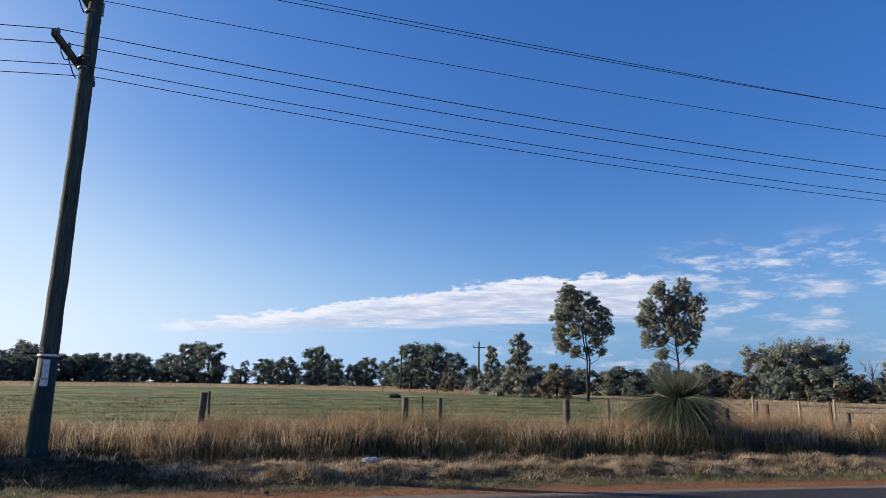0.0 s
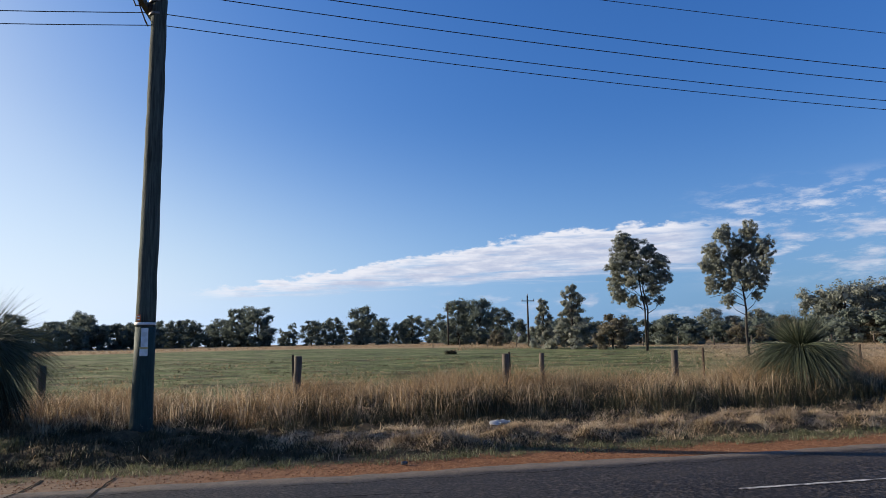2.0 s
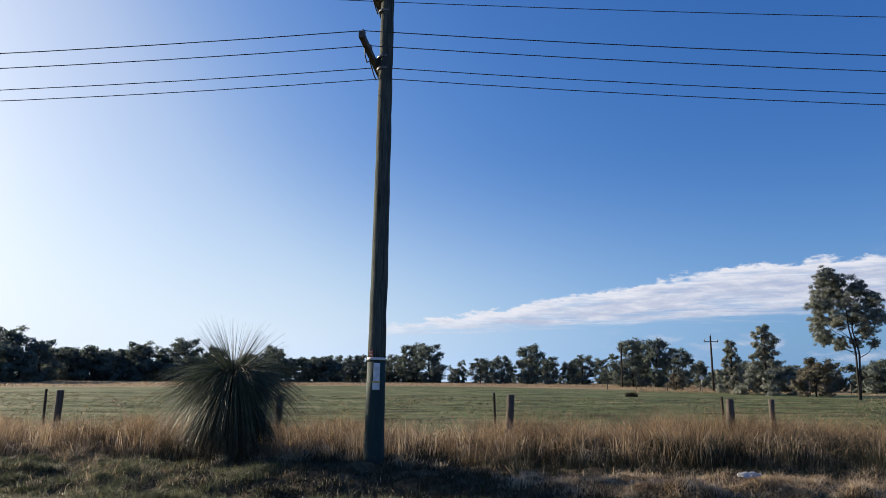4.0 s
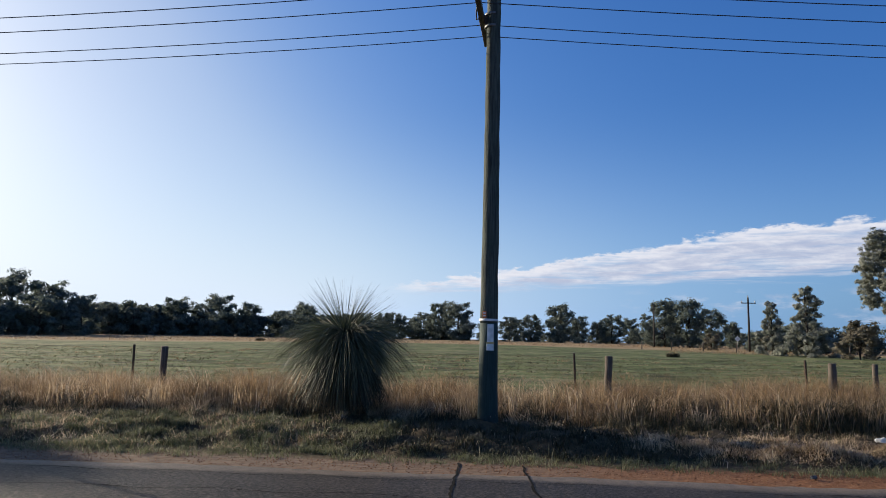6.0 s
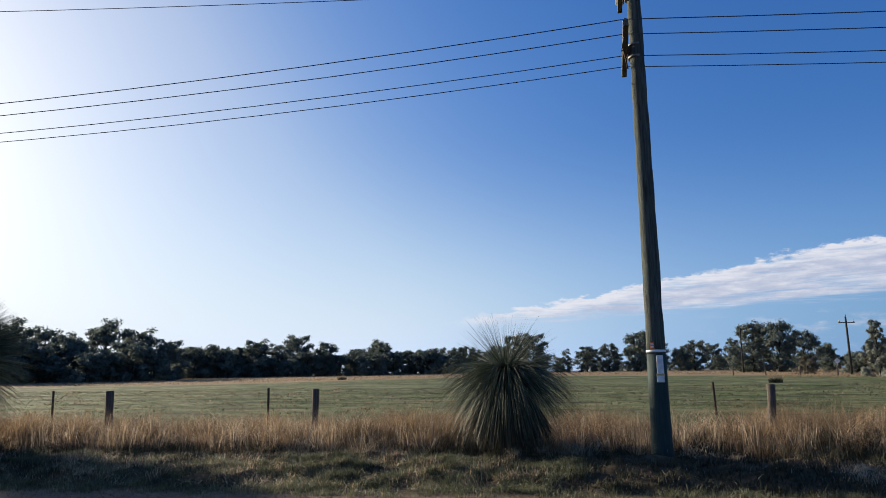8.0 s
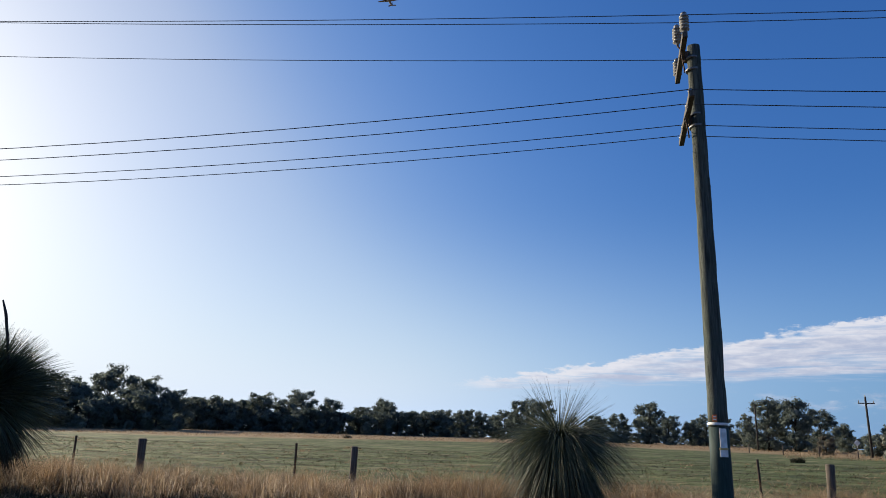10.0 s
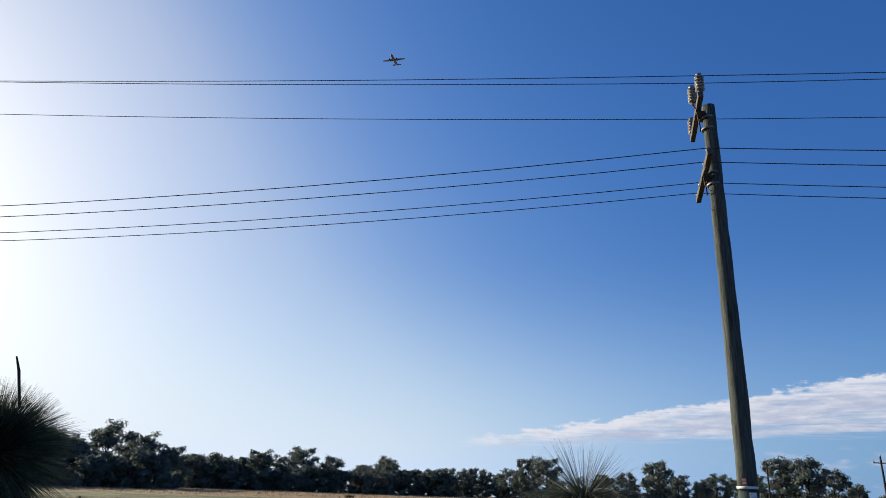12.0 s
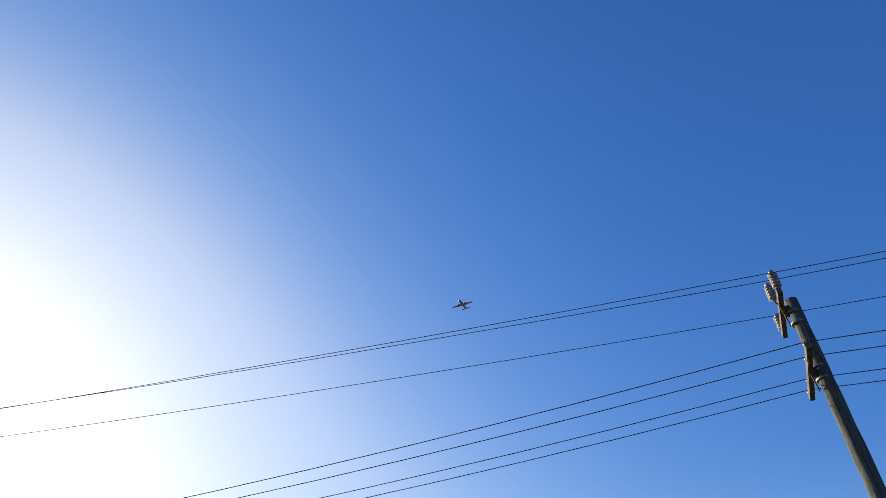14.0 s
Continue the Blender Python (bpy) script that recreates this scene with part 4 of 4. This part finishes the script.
# ---- aeroplane ----
def build_plane():
    d = 600.0
    a, e = radians(-16.05), radians(35.0)
    at = (-3.2 + d * math.sin(a) * math.cos(e), -13.1 + d * math.cos(a) * math.cos(e), 1.5 + d * math.sin(e))
    jet = thing("aeroplane", "small grey twin-engined aeroplane flying overhead", "aeroplane")
    jet.matrix_basis = Matrix.Translation(at) @ pose(0, 0, 0, 0, 0, 176) @ Matrix.Diagonal((1.15, 1.15, 1.15, 1))
    bm = bmesh.new()
    tube(bm, [(0, y, z) for y, z in ((7.5, -0.2), (7.0, -0.1), (5.5, 0), (2, 0.05), (-3, 0.1), (-6, 0.4), (-8, 0.7))], [0.08, 0.45, 0.85, 0.95, 0.9, 0.5, 0.12], 14)
    part("fuselage", bm, "aircraft", jet)
    for s in (-1, 1):
        bm = bmesh.new()
        for span, chord0, chord1, y0, sweep, z, name in ((8.3, 2.6, 1.0, 1.6, 1.2, -0.3, "wing"),):
            tops = [bm.verts.new((s * x, y, zz)) for x, y, zz in ((0.5, y0, z + 0.15), (0.5, y0 - chord0, z + 0.1), (span, y0 - sweep - chord1, z + 0.35), (span, y0 - sweep, z + 0.38))]
            lows = [bm.verts.new(v.co - Vector((0, 0, 0.22 if i < 2 else 0.08))) for i, v in enumerate(tops)]
            bm.faces.new(tops)
            bm.faces.new(lows[::-1])
            for i in range(4):
                bm.faces.new((tops[i], lows[i], lows[(i + 1) % 4], tops[(i + 1) % 4]))
        bmesh.ops.recalc_face_normals(bm, faces=bm.faces[:])
        wing = part("wing", bm, "aircraft", jet)
        bm = bmesh.new()
        tube(bm, [(s * 2.7, 2.4, -0.35), (s * 2.7, 2.0, -0.35), (s * 2.7, 0.2, -0.3), (s * 2.7, -1.4, -0.1)], [0.25, 0.48, 0.5, 0.15], 10)
        part("engine", bm, "dark", wing)
        bm = bmesh.new()
        box(bm, (3.0, 1.2, 0.12), pose(s * 1.6, -7.2, 0.75, 0, 0, -s * 12), 0.03)
        part("tailplane", bm, "aircraft", jet)
    bm = bmesh.new()
    box(bm, (0.14, 1.7, 2.4), pose(0, -7.0, 1.7, 22, 0, 0), 0.04)
    part("fin", bm, "aircraft", jet)


build_plane()


# ---- tussocks in the paddock ----
for x, y, size in ((15.8, 48.0, 0.6), (-33.5, 86.0, 0.7)):
    n = 260
    a, q = rng.uniform(0, math.tau, n), size * np.sqrt(rng.uniform(0, 1, n))
    bx, by = x + 0.9 * q * np.cos(a), y + 0.6 * q * np.sin(a)
    v, f, t = blade_arrays(bx, by, size * rng.uniform(0.4, 1.0, n), rng.uniform(0.02, 0.05, n), np.full(n, 0.4), np.full(n, 0.4))
    tagged(bulk("grass_tussock", v, f, t, "under"), "dark rank grass tussock standing in the paddock", "tussock", "paddock tussocks")


# ---- litter ----
def crumple(bm, amount, seed):
    r = random.Random(seed)
    for v in bm.verts:
        v.co += Vector([r.uniform(-amount, amount) for _ in range(3)])


bm = bmesh.new()
bmesh.ops.create_icosphere(bm, subdivisions=3, radius=0.07)
bmesh.ops.scale(bm, verts=bm.verts[:], vec=(2.3, 0.9, 0.3))
crumple(bm, 0.03, 2)
bag = part("plastic_bag", bm, "litter")
bag.location = (5.72, -2.25, float(rise(5.72, -2.25)) + 0.11)
tagged(bag, "crumpled white plastic bag lying in the mown verge", "litter")
bm = bmesh.new()
turned(bm, [(0.014, 0), (0.022, 0.006), (0.022, 0.066), (0.017, 0.078)], 12, pose(0, 0, 0, 0, 90, 20))
crumple(bm, 0.004, 5)
can = part("drink_can", bm, "can")
can.location = (3.95, -3.8, -0.168)
tagged(can, "crushed dark drink can on the red gravel shoulder", "litter")


# ---- grass, last and largest in number ----
def build_grass():
    # tall dry band along the fence
    def front(x):
        return 0.25 - 0.5 * np.clip((x - 1.5) / 3, 0, 1) - 0.3 * np.clip((-4 - x) / 3, 0, 1) + 0.15 * np.sin(x * 1.9)

    x, y, k = tufts(2300, 52, -20, 22, -0.7, 3.5, 0.12)
    keep = y > front(x)
    x, y, k = x[keep], y[keep], k[keep]
    swell = 0.5 + 0.5 * np.sin(x * 1.1 + 0.9 * np.sin(y * 1.3 + x * 0.4)) * np.sin(x * 0.43 + y * 1.7 + 0.6)
    back = np.clip((y - front(x) + 0.35) / np.where(x > 2.0, 0.9, 1.2), np.where(x > 2.0, 0.45, 0.25), 1)
    h = (0.26 + 0.42 * k + 0.36 * swell + 0.26 * np.clip((x - 1) / 4, 0, 1)) * back * rng.uniform(0.45, 1.0, len(x))
    h = np.where(rng.uniform(0, 1, len(x)) < 0.06, h * 1.35, h)
    wane = np.sin(x * 0.8 + 0.7) + 0.6 * np.sin(x * 2.3) + 0.4 * np.sin(x * 5.1)
    patch = np.sin(x * 1.7 + 1.3 * np.sin(y * 2.1)) + np.sin(x * 4.1 + y * 2.7 + 2.0) + 0.8 * np.sin(x * 0.6 + 1.0)
    h = (h + 0.22 * back * rng.uniform(0.5, 1.0, len(x))) * np.clip(0.95 - 0.1 * patch, 0.65, 1.15)
    # dark blades paint the shade on the band's front; scattered patches are dull growth
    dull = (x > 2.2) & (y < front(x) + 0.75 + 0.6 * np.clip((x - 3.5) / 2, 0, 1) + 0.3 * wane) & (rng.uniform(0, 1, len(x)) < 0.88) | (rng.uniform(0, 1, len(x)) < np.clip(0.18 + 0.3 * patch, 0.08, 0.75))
    grass("rank_grass", "rank grass at the dry band's front, darkened to paint its shade", "under", x[dull], y[dull], np.clip(h[dull] * 0.85, 0.08, 0.8), rng.uniform(0.004, 0.008, dull.sum()), 0.5, 0.5)
    x, y, h = x[~dull], y[~dull], h[~dull]
    grass("tall_dry_grass", "tall golden dry grass along the fence line", "straw", x, y, np.clip(h, 0.08, 1.15), rng.uniform(0.005, 0.01, len(x)), 0.36, 0.38)
    # pale seed stalks that stand above the rest
    x, y, k = tufts(900, 16, -20, 22, -0.2, 3.4, 0.14)
    keep = y > front(x)
    x, y, k = x[keep], y[keep], k[keep]
    grass("seed_stalks", "pale dry seed stalks standing in the grass", "mown", x, y, (0.6 + 0.45 * k) * rng.uniform(0.7, 1.0, len(x)), rng.uniform(0.006, 0.012, len(x)), 0.25, 0.3)
    # low dull growth, its colour darkened to stand in for shade inside the band
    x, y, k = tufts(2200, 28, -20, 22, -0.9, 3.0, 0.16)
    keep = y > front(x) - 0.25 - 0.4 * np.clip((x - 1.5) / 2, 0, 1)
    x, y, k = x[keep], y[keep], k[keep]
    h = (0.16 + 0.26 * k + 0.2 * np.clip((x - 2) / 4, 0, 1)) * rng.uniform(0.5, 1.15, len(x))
    grass("grass_undergrowth", "dull undergrowth beneath the tall dry grass, darkened as painted shade", "under", x, y, h, rng.uniform(0.004, 0.009, len(x)), 0.45, 0.45)
    # mown verge: straw thatch on the bank; dark low growth paints the shade on its face, round the pole and in the
    # trough behind
    x, y, k = tufts(5000, 30, -20, 22, -2.95, 0.2, 0.075)
    e = y - lip_line(x)
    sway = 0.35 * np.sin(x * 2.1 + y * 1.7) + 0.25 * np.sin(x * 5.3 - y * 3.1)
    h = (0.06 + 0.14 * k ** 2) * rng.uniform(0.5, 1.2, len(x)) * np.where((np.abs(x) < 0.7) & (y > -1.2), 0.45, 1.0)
    # zones that lie in shade, which the dark blades put into the colour
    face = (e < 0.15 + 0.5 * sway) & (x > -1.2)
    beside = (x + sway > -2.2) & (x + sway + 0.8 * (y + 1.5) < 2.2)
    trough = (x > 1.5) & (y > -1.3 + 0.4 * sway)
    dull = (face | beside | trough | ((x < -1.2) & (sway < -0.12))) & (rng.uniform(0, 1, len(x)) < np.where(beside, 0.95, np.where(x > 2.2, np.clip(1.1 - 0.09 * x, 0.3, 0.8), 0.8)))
    dry = ~dull & (rng.uniform(0, 1, len(x)) < np.clip((x + 2.0) / 4.0, 0.58, 0.96))
    low_green = ~dull & ~dry
    grass("mown_straw", "pale mown straw lying over the road verge", "mown", x[dry], y[dry], h[dry], rng.uniform(0.005, 0.011, dry.sum()), 0.8, 0.7)
    grass("verge_grass", "low green grass tufts on the road verge", "green", x[low_green], y[low_green], h[low_green] * 1.05, rng.uniform(0.005, 0.01, low_green.sum()), 0.4, 0.4)
    grass("verge_weeds", "low growth on the verge's bank, dark with painted shade", "under", x[dull], y[dull], h[dull] * 1.1, rng.uniform(0.007, 0.014, dull.sum()), 0.45, 0.45)
    # rounded green tussocks on the left of the pole
    n = 150
    cx, cy, size = rng.uniform(-12, -1.2, n), rng.uniform(-3.1, -0.6, n), rng.uniform(0.6, 1.15, n)
    x = np.repeat(cx, 130) + rng.normal(0, 0.11, n * 130) * np.repeat(size, 130)
    y = np.repeat(cy, 130) + rng.normal(0, 0.09, n * 130) * np.repeat(size, 130)
    grass("verge_tussocks", "rounded green grass tussocks on the verge", "green", x, y, np.repeat(0.19 * size, 130) * rng.uniform(0.6, 1.15, n * 130), rng.uniform(0.005, 0.01, n * 130), 0.55, 0.5)
    n = 260
    cx, size = rng.uniform(2.2, 22, n), rng.uniform(0.35, 1.5, n)
    cy = lip_line(cx) + 0.22 + 1.0 * rng.uniform(0, 1, n) ** 1.3
    x = np.repeat(cx, 110) + rng.normal(0, 0.15, n * 110) * np.repeat(size, 110)
    y = np.repeat(cy, 110) + rng.normal(0, 0.08, n * 110) * np.repeat(size, 110)
    grass("straw_mats", "matted pale straw heaps along the verge's lip", "mown", x, y, np.repeat(0.13 * size, 110) * rng.uniform(0.5, 1.1, n * 110), rng.uniform(0.005, 0.01, n * 110), 0.8, 0.9)
    # loose bundles of bent straw that hang out of the tall grass
    n = 70
    cx, cy, size = rng.uniform(-9, 18, n), rng.uniform(-0.2, 1.2, n), rng.uniform(0.6, 1.2, n)
    x = np.repeat(cx, 60) + rng.normal(0, 0.1, n * 60)
    y = np.repeat(cy, 60) + rng.normal(0, 0.08, n * 60)
    grass("bent_straw", "pale bundles of bent straw in the tall dry grass", "mown", x, y, np.repeat(0.5 * size, 60) * rng.uniform(0.5, 1.1, n * 60), rng.uniform(0.005, 0.01, n * 60), 0.8, 0.8)
    x, y, k = tufts(520, 7, -20, 22, -0.3, 3.0, 0.16)
    keep = y > front(x) + 0.1
    x, y, k = x[keep], y[keep], k[keep]
    grass("curled_leaves", "pale curled dead leaves hanging in the dry grass", "mown", x, y, (0.35 + 0.45 * k) * rng.uniform(0.6, 1.1, len(x)), rng.uniform(0.012, 0.022, len(x)), 0.5, 1.1)
    x, y, k = tufts(1100, 28, -20, 22, -3.58, -2.85, 0.07)
    h = (0.05 + 0.08 * k) * rng.uniform(0.6, 1.2, len(x))
    grass("edge_grass", "short green grass along the gravel shoulder", "green", x, y, h, rng.uniform(0.005, 0.01, len(x)), 0.4, 0.4)
    # short paddock grass
    d = 3.5 + 34 * rng.uniform(0, 1, 46000) ** 1.5
    x = rng.uniform(-1, 1, 46000) * (d + 16) * 1.1
    keep = x < d * 0.5 + 17
    x, y = x[keep], d[keep]
    grass("paddock_grass", "short grazed green grass in the paddock", "paddock", x, y, rng.uniform(0.02, 0.075, len(x)), 0.014 + y * 0.0012, 0.9, 0.6)
    for name, label, mat, n, per in (("paddock_tufts", "scattered darker green tufts in the grazed paddock", "green", 5200, 11),
                                     ("paddock_thatch", "dry tan tufts scattered in the grazed paddock", "straw", 1500, 9),
                                     ("paddock_clods", "dark trampled clumps in the grazed paddock", "under", 800, 9)):
        cy = 4.2 + 40 * rng.uniform(0, 1, n) ** 1.5
        cx = rng.uniform(-1, 1, n) * (cy + 16) * 1.1
        size = 0.5 + 1.2 * rng.uniform(0, 1, n) ** 3
        x = np.repeat(cx, per) + rng.normal(0, 0.16, n * per) * np.repeat(size, per)
        y = np.repeat(cy, per) + rng.normal(0, 0.12, n * per) * np.repeat(size, per)
        h = np.repeat(size, per) * rng.uniform(0.04, 0.12, n * per)
        keep = x < y * 0.5 + 17
        grass(name, label, mat, x[keep], y[keep], h[keep], 0.018 + y[keep] * 0.001, 0.7, 0.5)
    # dry grass in the far and right-hand paddock
    y = rng.uniform(62, 140, 26000)
    x = rng.uniform(-0.95, 0.5, 26000) * (y + 14)
    keep = (y > 62 + 34 * np.clip((x + 50) / 38, 0, 1)) | (x > 0.3 * y)
    x, y = x[keep], y[keep]
    grass("far_dry_grass", "band of tall dry grass before the tree belt", "straw", x, y, rng.uniform(0.1, 0.38, len(x)), rng.uniform(0.03, 0.06, len(x)), 0.6, 0.6)
    y = 4 + 66 * rng.uniform(0, 1, 30000) ** 1.4
    x = y * 0.5 + 15 + np.abs(rng.normal(0, 1, 30000)) * (12 + y * 0.45) + rng.normal(0, 3.5, 30000)
    grass("side_dry_grass", "pale dry grass in the open paddock", "mown", x, y, rng.uniform(0.06, 0.22, len(x)), 0.01 + y * 0.0007, 0.9, 0.7)


def build_gravel():
    """Loose red stones along the shoulder."""
    n = 9000
    x, y = rng.uniform(-18, 22, n), -3.85 + rng.normal(0, 0.28, n)
    s = rng.uniform(0.004, 0.012, n)
    shape = np.array([[1, 0, 0], [-1, 0, 0], [0, 1, 0], [0, -1, 0], [0, 0, 0.8], [0, 0, -0.8]])
    v = (np.stack([x, y, rise(x, y) + 0.004], 1)[:, None] + shape[None] * s[:, None, None] * rng.uniform(0.6, 1.3, (n, 6, 1))).reshape(-1, 3)
    t = np.array([[0, 2, 4], [2, 1, 4], [1, 3, 4], [3, 0, 4], [2, 0, 5], [1, 2, 5], [3, 1, 5], [0, 3, 5]])
    tris = (np.arange(n)[:, None, None] * 6 + t[None]).reshape(-1, 3)
    tagged(bulk("gravel", v, np.zeros((0, 4), int), tris, "stone"), "loose red-brown gravel stones on the shoulder", "gravel", kind="stuff")


build_gravel()
build_grass()
